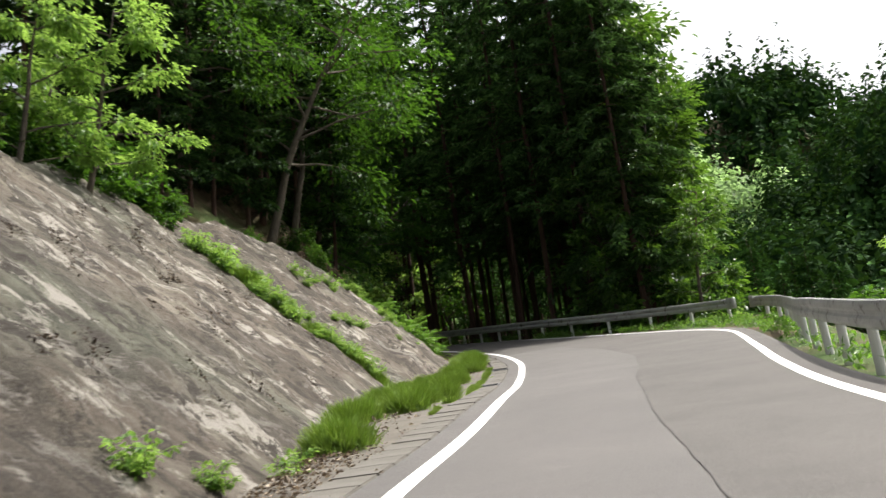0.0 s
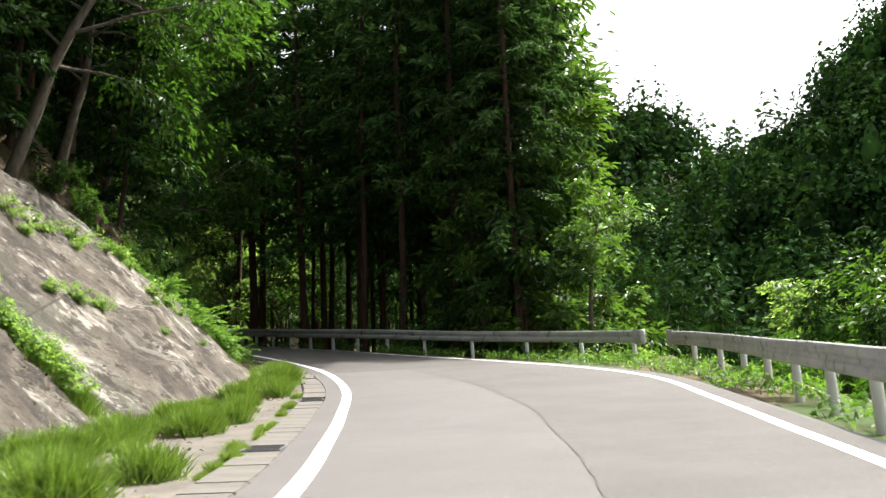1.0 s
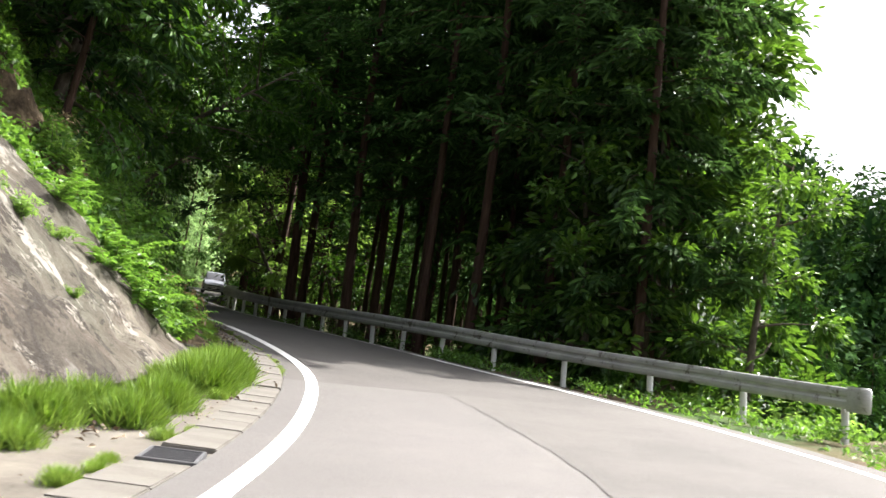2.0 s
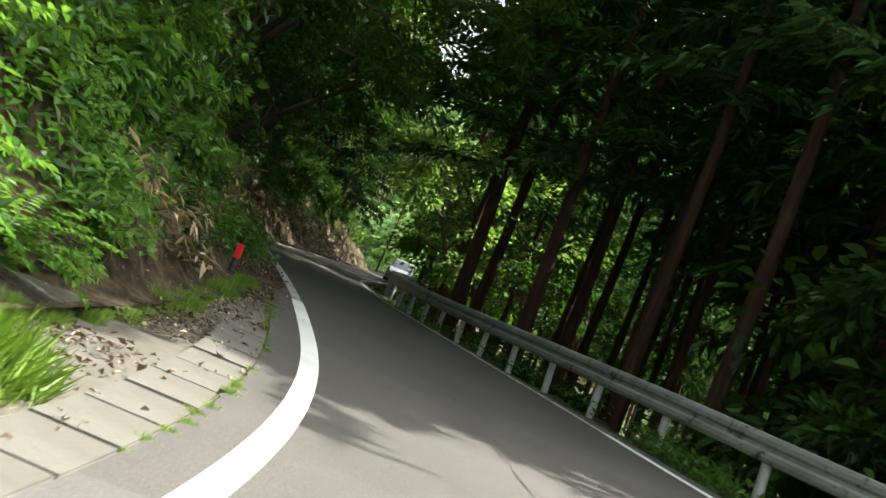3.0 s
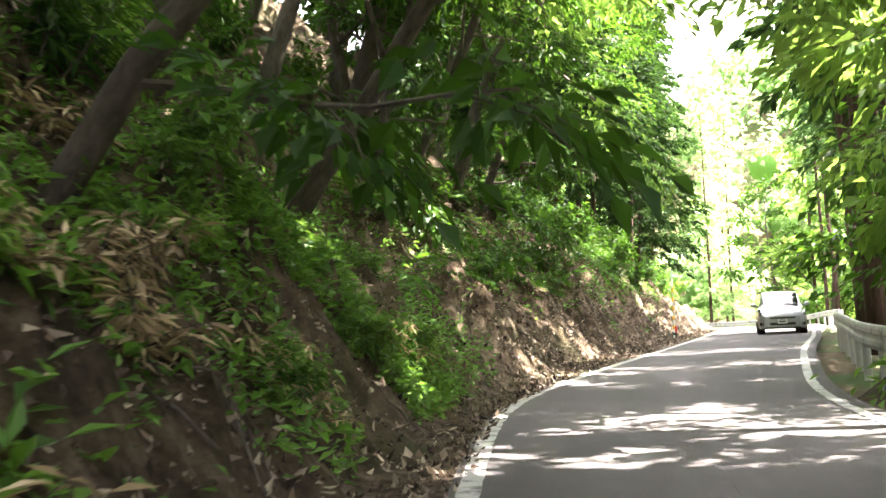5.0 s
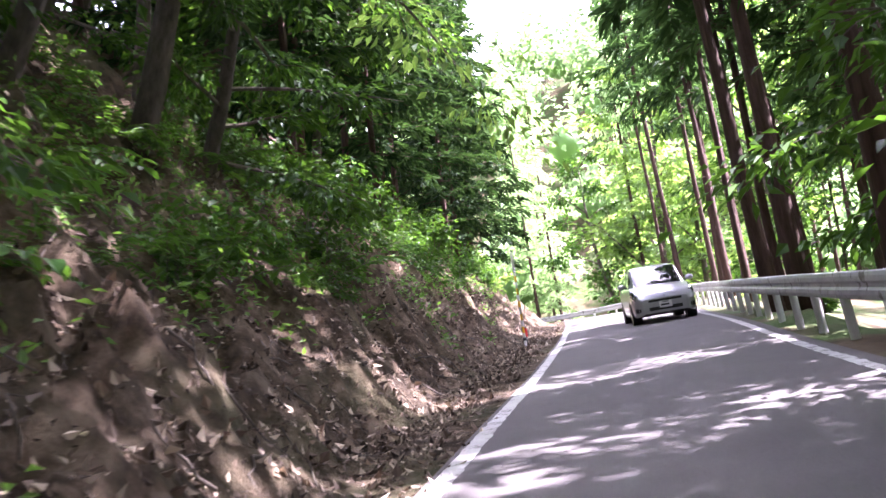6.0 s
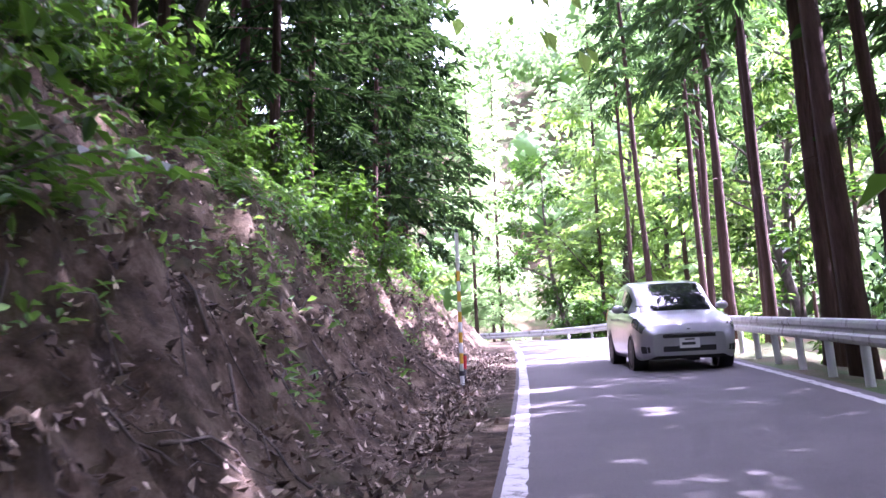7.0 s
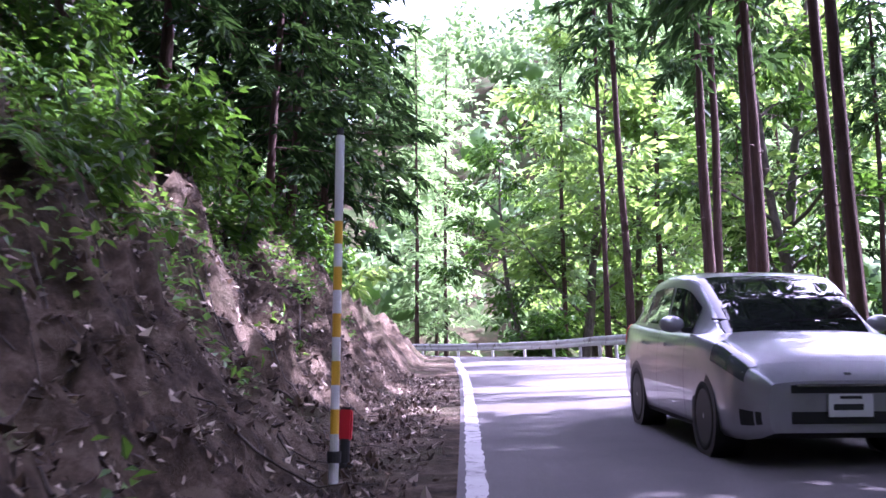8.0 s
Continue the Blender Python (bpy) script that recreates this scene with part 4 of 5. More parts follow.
# ---- broadleaf trees ----
def broad_trees():
    rng = np.random.default_rng(23)
    tall = [broadleaf(31, 13, 0.28, 5.0, 66, 46, 0.33, LEAF_BROAD), broadleaf(32, 11, 0.20, 4.6, 60, 46, 0.31, LEAF_BROAD),
            broadleaf(33, 15, 0.36, 5.8, 70, 48, 0.34, LEAF_BROAD, lean=(0.1, 0))]
    light = [broadleaf(34, 9, 0.2, 3.8, 55, 60, 0.27, LEAF_YELLOW), broadleaf(35, 12, 0.28, 4.8, 60, 60, 0.31, LEAF_YELLOW)]
    skirt = [broadleaf(43, 12, 0.05, 4.4, 90, 52, 0.27, LEAF_BROAD, low=-0.25), broadleaf(44, 14, 0.07, 4.8, 95, 54, 0.29, LEAF_BROAD, low=-0.3)]
    for p in skirt:
        tagged(p, "dense broadleaf tree with leafy boughs hanging down low", "tree", "broadleaf trees on the hillside")
    big = broadleaf(36, 17, 0.06, 4.0, 110, 38, 0.38, LEAF_BIG, low=0.0, tiers=False, six=True)
    big_tall = broadleaf(45, 24, 0.05, 5.6, 130, 54, 0.38, LEAF_BIG, low=0.0, tiers=False, six=True)
    tagged(big_tall, "tall broadleaf tree with large sunlit leaves by the bend", "tree", "large-leaved trees by the guardrail")
    for p in tall:
        tagged(p, "leafy broadleaf tree with grey limbs on the hillside", "tree", "broadleaf trees on the hillside")
    for p in light:
        tagged(p, "broadleaf tree with sunlit yellow-green leaves", "tree", "broadleaf trees on the hillside")
    tagged(big, "broadleaf tree with large glossy leaves behind the guardrail", "tree", "large-leaved trees by the guardrail")
    # over the concrete slope and round the bend
    for s, u, k in ((45.5, -12.5, 1.4), (49, -16, 1.4), (90.5, -14, 1.3), (86, -15, 1.4), (72, -15, 1.2)):
        plant(tall[rng.integers(3)], s, u, rng.uniform(0, 360), k, 1.0, (0, rng.uniform(2, 12)), 0.2)
    for s, u, k in ((45.8, -5.2, 0.9), (48.5, -5.6, 0.9), (53, -7.5, 0.95), (57.5, -8, 1.05), (17, -19, 0.6), (12, -19, 0.5),
                    (83.5, -9.0, 0.9), (72.5, -4.6, 0.65), (81.0, -4.8, 0.65)):
        plant(skirt[rng.integers(2)], s, u, rng.uniform(0, 360), k, 1.0, (0, rng.uniform(2, 8) + 10 * (66 < s < 100)), 0.2)
    for s, u, k in ((20.6, -10.6, 0.6), (18.6, -11.4, 0.6), (22.0, -12.6, 0.5), (15.5, -12.8, 0.5)):
        plant(light[0], s, u, rng.uniform(0, 360), k, 1.0, (0, 10), 0.2)
    # along the bank, the crowns reaching over the road
    s = 51.0
    while s < 85:
        for u, big_k in ((-5.2, 0.95), (-8.8, 1.1), (-14, 1.2)) if s < 56 else ((-5.6, 0.8), (-9.8, 0.9)):
            kind = tall if s > 84 or s < 72 or rng.random() < 0.72 else light
            plant(kind[rng.integers(len(kind))], s + rng.uniform(-1.5, 1.5), u + rng.uniform(-1.0, 0.8), rng.uniform(0, 360), big_k * rng.uniform(0.85, 1.15), rng.uniform(0.95, 1.2), (0, rng.uniform(2, 16)), 0.2)
        s += 4.4
    # large leaves by the corner
    for s, u, k in ((45.6, 11.2, 0.95), (47.8, 13.0, 1.1)):
        plant(big_tall, s, u, rng.uniform(0, 360), k, 1.0, (0, 0), 0.3)
    for s, u, k in ((42.6, 9.0, 0.8), (40.2, 9.8, 0.5), (44.2, 10.4, 0.95), (43.2, 8.0, 0.6)):
        plant(big, s, u, rng.uniform(0, 360), k, 1.0, (0, 0), 0.3)
    # broad crowns that close over the road
    wide = broadleaf(37, 17, 0.34, 8.0, 80, 60, 0.36, LEAF_BROAD, low=0.05)
    tagged(wide, "tall spreading broadleaf tree whose crown covers the road", "tree", "broadleaf trees on the hillside")
    for s, u, k in ((37.5, -8.4, 0.72), (33.0, -11.2, 0.62), (41.0, -7.0, 0.6), (86.8, -6.8, 0.72), (91.4, -7.6, 0.72), (95.2, -7.0, 0.65), (46.5, -7.5, 0.9), (58.5, -5.4, 0.8), (65.5, -5.2, 0.9), (75.5, -6.5, 0.9), (91, -12.5, 1.0)):
        plant(wide, s, u, rng.uniform(0, 360), k, 1.0, (0, 29 if 58 < s < 66 else 15 if s < 42 else rng.uniform(6, 16)), 0.2)
    plant(wide, 79.0, 8.6, 40, 0.75, 1.0, (0, -12), 0.2)
    plant(wide, 71.0, 10.0, 190, 0.7, 1.0, (0, -10), 0.2)
    airy = broadleaf(39, 17, 0.30, 7.6, 80, 58, 0.30, LEAF_YELLOW, low=0.0)
    tagged(airy, "tall airy broadleaf tree with backlit leaves over the road", "tree", "broadleaf trees on the hillside")
    for s, u, k, t in ((73, -5.4, 0.95, 18), (79, -5.0, 0.85, 20)):
        plant(airy, s, u, rng.uniform(0, 360), k, 1.0, (0, t), 0.2)
    plant(airy, 70.0, 7.8, 75, 0.68, 1.0, (0, -16), 0.2)
    plant(light[1], 66.4, 7.0, 130, 0.85, 1.0, (0, -25), 0.2)
    # trees that arch low across the road
    for s, u, k, t in ((52.5, -3.8, 0.7, 33), (61, -3.4, 0.75, 32), (67.5, -4.0, 0.85, 34), (75.5, -5.0, 0.8, 30)):
        plant(tall[rng.integers(2)], s, u, rng.uniform(0, 360), k, 1.0, (0, t), 0.2)
    # tall wood behind the far bend
    deep = [broadleaf(40, 16, 0.10, 5.6, 75, 38, 0.42, LEAF_YELLOW), broadleaf(42, 18, 0.12, 5.6, 75, 38, 0.42, LEAF_BROAD)]
    for p in deep:
        tagged(p, "tall sunlit broadleaf tree beyond the bend", "tree", "trees beyond the far bend")
    for k in range(24):
        plant(deep[rng.integers(2)], rng.uniform(118, 172), 6.8 + 26 * rng.random(), rng.uniform(0, 360), rng.uniform(0.85, 1.4), 1.0, (0, 0), 0.3)
        if k % 3 == 0:
            plant(deep[rng.integers(2)], rng.uniform(128, 170), -7 - 20 * rng.random(), rng.uniform(0, 360), rng.uniform(0.7, 1.1), 1.0, (0, 0), 0.3)
    for p in [airy] + deep:
        away(p)
    away(wide)
    for k in range(14):
        a, d = radians(rng.uniform(22, 46)), rng.uniform(45, 85)
        x, y = 1 + d * math.sin(a), 10 + d * math.cos(a)
        z = surface(x, y)
        size = (1.0 + d * math.tan(radians(rng.uniform(6, 12))) - z) / 12.0
        if size > 0.3:
            copy_thing((tall + light)[k % 5], pose(x, y, z - 0.3, 0, 0, rng.uniform(0, 360)) @ Matrix.Diagonal((size, size, size, 1)))
    for p in tall + light + skirt + [big, big_tall]:
        away(p)


broad_trees()


# ---- undergrowth ----
def undergrowth():
    rng = np.random.default_rng(41)
    bushes = [shrub(51, 1.3, 0.9, 13, 56, 0.20, LEAF_BROAD), shrub(52, 1.0, 0.9, 13, 52, 0.16, LEAF_YELLOW), shrub(53, 1.7, 1.1, 14, 58, 0.23, LEAF_BROAD)]
    near = [shrub(58, 1.2, 0.9, 12, 46, 0.16, LEAF_CREEP, six=True), shrub(59, 1.5, 1.0, 12, 46, 0.19, LEAF_CREEP, six=True), shrub(60, 0.9, 0.8, 12, 44, 0.13, LEAF_YELLOW, six=True)]
    dim = [shrub(62, 1.1, 0.9, 12, 46, 0.15, LEAF_BROAD, six=True), shrub(63, 1.4, 1.0, 12, 46, 0.18, LEAF_BROAD, six=True)]
    bamboo = [shrub(54, 1.3, 0.8, 16, 44, 0.26, LEAF_BROAD, "bamboo_grass", -0.5, 0.2), shrub(55, 1.0, 0.8, 16, 44, 0.24, LEAF_YELLOW, "bamboo_grass", -0.5, 0.2)]
    dry = shrub(61, 1.0, 0.8, 11, 26, 0.24, DRY_LEAF, "dry_bamboo_grass", -0.9, 0.26)
    tagged(dry, "withered tan bamboo grass hanging on the bank", "bamboo grass", "withered bamboo grass clumps")
    ferns = [frond_bush(56, 22, 1.5, LEAF_CREEP), frond_bush(57, 16, 1.1, LEAF_BROAD)]
    for p in bushes + near + dim:
        tagged(p, "green leafy shrub growing on the earth bank", "shrub", "shrubs of the roadside")
    for p in bamboo:
        tagged(p, "clump of narrow-leaved bamboo grass on the bank", "bamboo grass", "bamboo grass clumps")
    for p in ferns:
        tagged(p, "bush of arching fronds with paired leaflets", "fern", "frond bushes of the roadside")
    for s, u, k in ((39.4, -7.4, 0.8), (40.2, -8.2, 0.9), (40.6, -6.8, 0.7), (41.4, -7.8, 0.9), (39.8, -6.4, 0.6), (42.2, -6.9, 0.7)):
        plant(dim[0], s, u, rng.uniform(0, 360), k, 1.0, (0, 15), 0.05)
    # on the slope's corner
    for s, u, k in ((36.6, -3.7, 0.45), (37.2, -3.2, 0.55), (37.8, -3.0, 0.65), (38.2, -3.6, 0.75), (37.0, -4.6, 0.5), (38.8, -2.6, 0.55)):
        plant(ferns[0], s, u, rng.uniform(0, 360), k)
    for s, u, k in ((35.6, -5.6, 0.4), (34.6, -5.8, 0.45), (33.6, -6.1, 0.35), (32.5, -6.6, 0.5), (31.2, -7.2, 0.5), (30.0, -7.6, 0.5), (35.4, -4.4, 0.3), (33.0, -5.0, 0.25), (34.4, -3.9, 0.2)):
        plant(bushes[1], s, u, rng.uniform(0, 360), k)
    # along the slope's top edge, where it meets the wood
    for s in np.arange(4, 39, 1.5):
        top = float(np.interp(s, [-36, 5, 18, 30, 37, 41], [11, 10, 9.2, 7.6, 6.0, 3.0]))
        u = float(foot_line(s)) - top * 0.74
        for back, k in ((-0.1, 0.55), (-0.9, 0.9), (-2.0, 1.3)) if s < 28 else ((-0.7, 0.35),):
            plant(bushes[(0, 2)[rng.integers(2)]], s + rng.uniform(-0.5, 0.5), u + back + rng.uniform(-0.3, 0.2), rng.uniform(0, 360), k * rng.uniform(0.8, 1.25), 1.0, (0, 12))
        if s < 30:
            plant(dim[rng.integers(2)], s, u + rng.uniform(-0.25, 0.1), rng.uniform(0, 360), rng.uniform(0.3, 0.5), 1.0, (0, 15), 0.05)
        if s < 22:
            plant((bushes[1], ferns[1])[rng.integers(2)], s + 0.7, u + rng.uniform(-0.5, 0.2), rng.uniform(0, 360), rng.uniform(0.6, 1.1), 1.0, (0, 15))
    for k in range(26):
        s = rng.uniform(61, 68)
        plant((near + bamboo)[rng.integers(5)], s, float(foot_line(s)) - (0.5 + 1.8 * rng.random()), rng.uniform(0, 360), rng.uniform(0.25, 0.5), 1.0, (0, 15), 0.05)
    # low growth where the gutter ends
    for k in range(22):
        s = rng.uniform(40, 50)
        kind = near + bamboo
        plant(kind[rng.integers(5)], s, float(foot_line(s)) - 0.5 - rng.uniform(0, 3.2), rng.uniform(0, 360), rng.uniform(0.45, 1.0), 1.0, (0, rng.uniform(5, 25)), 0.05)
    # bank
    s = 39.6
    while s < 118:
        for _ in range(4 if s < 58 else 2 if s < 82 else 3 if s < 100 else 1):
            deep = rng.random() ** 1.25 if s < 66 else 0.1 + 0.9 * rng.random() ** 0.8
            u = float(foot_line(s)) - (0.35 if s < 58 else 0.7) - 5.5 * deep
            kind = (bamboo if rng.random() < 0.35 else near) if s < 68 else dim + [ferns[1]]
            if s < 47 and deep > 0.28:
                continue
            if s > 82 and deep < 0.3:
                continue
            plant(kind[rng.integers(len(kind))], s + rng.uniform(-0.5, 0.5), u, rng.uniform(0, 360), rng.uniform(0.7, 1.4) * (0.45 if deep < 0.2 else 1) * (1.0 if s < 82 else 0.9), 1.0, (0, rng.uniform(5, 28)), 0.05)
        s += 1.0
    # withered clumps among the green
    for k in range(40):
        s = rng.uniform(42, 66)
        plant(dry, s, float(foot_line(s)) - 0.5 - 3.4 * rng.random(), rng.uniform(0, 360), rng.uniform(0.35, 0.9), 1.0, (0, rng.uniform(10, 30)), 0.05)
    # behind the rail
    for k in range(26):
        s = rng.uniform(24, 62)
        kind = bushes + bamboo
        plant(kind[rng.integers(len(kind))], s, float(rail_line(s)) + 1.2 + rng.uniform(0, 2.5), rng.uniform(0, 360), rng.uniform(0.5, 1.1))
    for s, u, k in ((37.0, 9.1, 0.95), (38.4, 9.0, 1.15), (39.4, 9.4, 1.4), (38.0, 10.2, 1.3), (36.6, 9.6, 0.8), (40.4, 8.7, 1.2)):
        plant(bushes[1], s, u, rng.uniform(0, 360), k)
    # plants rooted in the slope's open joint and on its shelf
    for k in range(34):
        run = 0.4 + 6.8 * (k + rng.random()) / 34
        if math.sin(run * 2.9) > 0.62:
            continue
        s = 23.6 + 0.10 * (run - 2) + rng.normal(0, 0.12 + 0.04 * run)
        plant(near[2], s, float(foot_line(s)) - run * 0.74, rng.uniform(0, 360), rng.uniform(0.45, 0.85) * (0.7 + 0.06 * run), 1.0, (0, 20))
    for s, run, k in ((25.3, 3.2, 0.3), (27.6, 3.0, 0.35), (28.4, 2.8, 0.45), (29.3, 2.7, 0.4), (33.6, 2.9, 0.4), (34.4, 2.6, 0.4), (30.6, 1.6, 0.2), (31.8, 4.4, 0.3), (26.0, 5.0, 0.3), (29.8, 4.8, 0.35)):
        plant(near[2], s, float(foot_line(s)) - run * 0.74, rng.uniform(0, 360), k, 1.0, (0, 20))
    for s, u, k in ((8.0, -2.75, 0.35), (7.2, -3.0, 0.45), (9.4, -2.6, 0.35), (10.2, -2.7, 0.4)):
        plant(near[2], s, u, rng.uniform(0, 360), k)
    # thickets beyond the far bend
    for k in range(26):
        s = rng.uniform(104, 152)
        u = float(foot_line(s)) - rng.uniform(0.5, 7) if k % 3 else float(rail_line(s)) + rng.uniform(1.2, 5)
        plant(bushes[rng.integers(3)], s, u, rng.uniform(0, 360), rng.uniform(1.2, 2.6))
    for p in bushes + bamboo + ferns + near + dim + [dry]:
        away(p)


undergrowth()


# ---- grass, weeds, dead leaves ----
def blades(rng, at, height, width, splay):
    n = len(at)
    way = np.column_stack([rng.normal(0, splay, (n, 2)), np.ones(n)])
    up = np.column_stack([rng.normal(0, 1, (n, 2)), np.zeros(n) + 0.1])
    return leaf_blades(at, way, up, height, width, 0.1)


def build_grass():
    rng = np.random.default_rng(61)
    pile = Pile()
    tufts = []
    for s in np.arange(11.0, 37.0, 0.8):
        foot = float(foot_line(s))
        for _ in range(1 + int(rng.random() < 0.45)):
            tufts.append((s + rng.uniform(-0.35, 0.35), foot + 0.2 + abs(rng.normal(0, 0.3)), rng.uniform(0.18, 0.42)))
    for s, u, r in ((23.4, -5.4, 0.35), (23.7, -6.3, 0.4), (24.0, -7.2, 0.45), (24.2, -8.0, 0.5), (23.6, -4.9, 0.3), (15.5, -2.6, 0.4), (17.2, -2.8, 0.42), (18.6, -2.6, 0.35), (23.5, -3.4, 0.4), (25.2, -3.2, 0.36), (27.0, -3.2, 0.3), (30.5, -2.6, 0.35), (33.8, -2.2, 0.5), (34.8, -2.0, 0.5), (35.8, -1.9, 0.45), (36.8, -1.8, 0.4)):
        tufts.append((s, u, r))
    for s in np.arange(14.0, 36.0, 0.5):
        if rng.random() < 0.7:
            tufts.append((s + rng.uniform(-0.2, 0.2), float(left_line(s)) - 0.92 + rng.normal(0, 0.05), rng.uniform(0.06, 0.15)))
    for s in np.arange(36.5, 47.0, 0.28):
        tufts.append((s + rng.uniform(-0.1, 0.1), float(foot_line(s)) + rng.uniform(-0.05, 0.22), rng.uniform(0.07, 0.2)))
        if s < 45:
            tufts.append((s, float(left_line(s)) - 0.40 + rng.normal(0, 0.02), rng.uniform(0.035, 0.075)))
    for s, u, r in tufts:
        x, y, z = stand(s, u) if u < -4.7 else place(s, u)
        n = int(3300 * r)
        off = rng.normal(0, r * 0.42, (n, 2))
        tall = r * 1.05 * np.sqrt(np.clip(1 - (off ** 2).sum(1) / (r * r * 1.1), 0.02, 1)) * rng.uniform(0.7, 1.1, n) + 0.03
        at = np.column_stack([x + off[:, 0], y + off[:, 1], np.full(n, z - 0.05) + off[:, 1] * 0.11 - off[:, 0] * (0.9 if u < -4.7 else 0.0)])
        pile.add(*blades(rng, at, tall, rng.uniform(0.0025, 0.005, n), 0.55))
    ob = link_mesh("grass", pile.verts(), pile.f, GRASS)
    return tagged(ob, "bright green fluffy grass tufts along the gutter", "grass", kind="stuff")


def build_weeds():
    rng = np.random.default_rng(62)
    n = 12000
    s = rng.uniform(5, 60, n)
    s[:8000] = rng.uniform(22, 46, 8000)
    u = right_line(s) + 0.62 + (rail_line(s) + 0.5 - right_line(s) - 0.62) * rng.random(n) ** 0.85
    keep = noise_mask(s, u) & noise_mask(s * 2.3 + 9, u * 2.0)
    s, u = s[keep], u[keep]
    at = place(s, u)
    at[:, 2] += rng.uniform(-0.06, 0.16, len(at))
    v, f = leaf_blades(at, rng.normal(0, 1, (len(at), 3)) + np.array([0, 0, 0.4]), rng.normal(0, 0.5, (len(at), 3)) + np.array([0, 0, 1]), rng.uniform(0.06, 0.16, len(at)), rng.uniform(0.035, 0.08, len(at)), 0.2)
    tagged(link_mesh("weeds", v, f, LEAF_CREEP), "low yellow-green weeds under the guardrail", "weeds", kind="stuff")


def noise_mask(s, u):
    return np.array([noise.noise(Vector((a * 0.55, b * 0.8, 3.0))) > -0.12 for a, b in zip(s, u)])


def lay(name, s, u, low, high, rng, material, label):
    """Fallen leaves laid on whatever ground lies under them."""
    n = len(s)
    at, nor = [], []
    for x, y, z in place(s, u):
        best, bn = drop(x, y, SOLID[1:])
        if best is None:
            best, bn = Vector((x, y, z)), Vector((0, 0, 1))
        if best.z < z - 0.03:
            best = Vector((x, y, z - 0.02))
        at.append(tuple(best + bn * 0.012))
        nor.append(tuple(bn))
    at, nor = np.array(at), np.array(nor)
    way = rng.normal(0, 1, (n, 3))
    way -= nor * (way * nor).sum(1)[:, None] * 0.7
    size = low + (high - low) * rng.random(n) ** 1.6
    v, f = leaf_blades(at, way, nor + rng.normal(0, 0.45, (n, 3)), size, size * rng.uniform(0.4, 0.7, n), 0.3)
    tagged(link_mesh(name, v, f, material), label, "leaf litter", kind="stuff")


def build_litter():
    rng = np.random.default_rng(63)
    n = 78000
    s = 39.5 + 66 * rng.random(n) ** 0.95
    u = foot_line(s) - 4.6 * rng.random(n) ** 1.5 + 0.25 + 0.6 * rng.random(n) ** 2
    u = np.minimum(u, left_line(s) - 0.06)
    size = np.interp(s, [40, 45, 50, 60], [0.42, 0.5, 0.7, 1.0])
    lay("dead_leaves", s, u, 0.045 * size, 0.14 * size, rng, LITTER, "brown dead leaves lying thick on the earth bank")
    n = 42000
    s = rng.uniform(56, 100, n)
    u = foot_line(s) - 4.4 * rng.random(n) ** 1.3 + 0.2 + 0.6 * rng.random(n) ** 2
    u = np.minimum(u, left_line(s) - 0.1)
    lay("bank_mulch", s, u, 0.05, 0.13, rng, MULCH, "dark rotting leaves packed on the earth bank")
    n = 8000
    s = rng.uniform(6, 42, n)
    u = foot_line(s) + 0.1 + np.abs(rng.normal(0, 0.5, n))
    keep = (u < left_line(s) - 0.35) & noise_mask(s * 1.6, u * 2.0)
    lay("gutter_leaves", s[keep], u[keep], 0.03, 0.09, rng, LITTER, "small dead leaves on the concrete gutter")
    # soil and leaf mulch caught on the rough concrete
    m, lots = 46000, 64
    streak = rng.uniform(3, 24, lots), rng.uniform(0.8, 7.5, lots)
    reach = rng.uniform(0.3, 1.2, lots)
    pick = rng.integers(0, lots, m)
    fall = rng.normal(0, 1, m) * reach[pick]
    s = streak[0][pick] + rng.normal(0, 0.2, m) * reach[pick] + 0.55 * fall + 0.05 * np.sin(fall * 9)
    u = foot_line(s) - 0.74 * np.clip(streak[1][pick] + fall * 0.35 + rng.normal(0, 0.05, m), 0.1, 8.5)
    lay("leaf_mulch", s, u, 0.025, 0.075, rng, MULCH, "dark soil and rotten leaves caught on the slope")


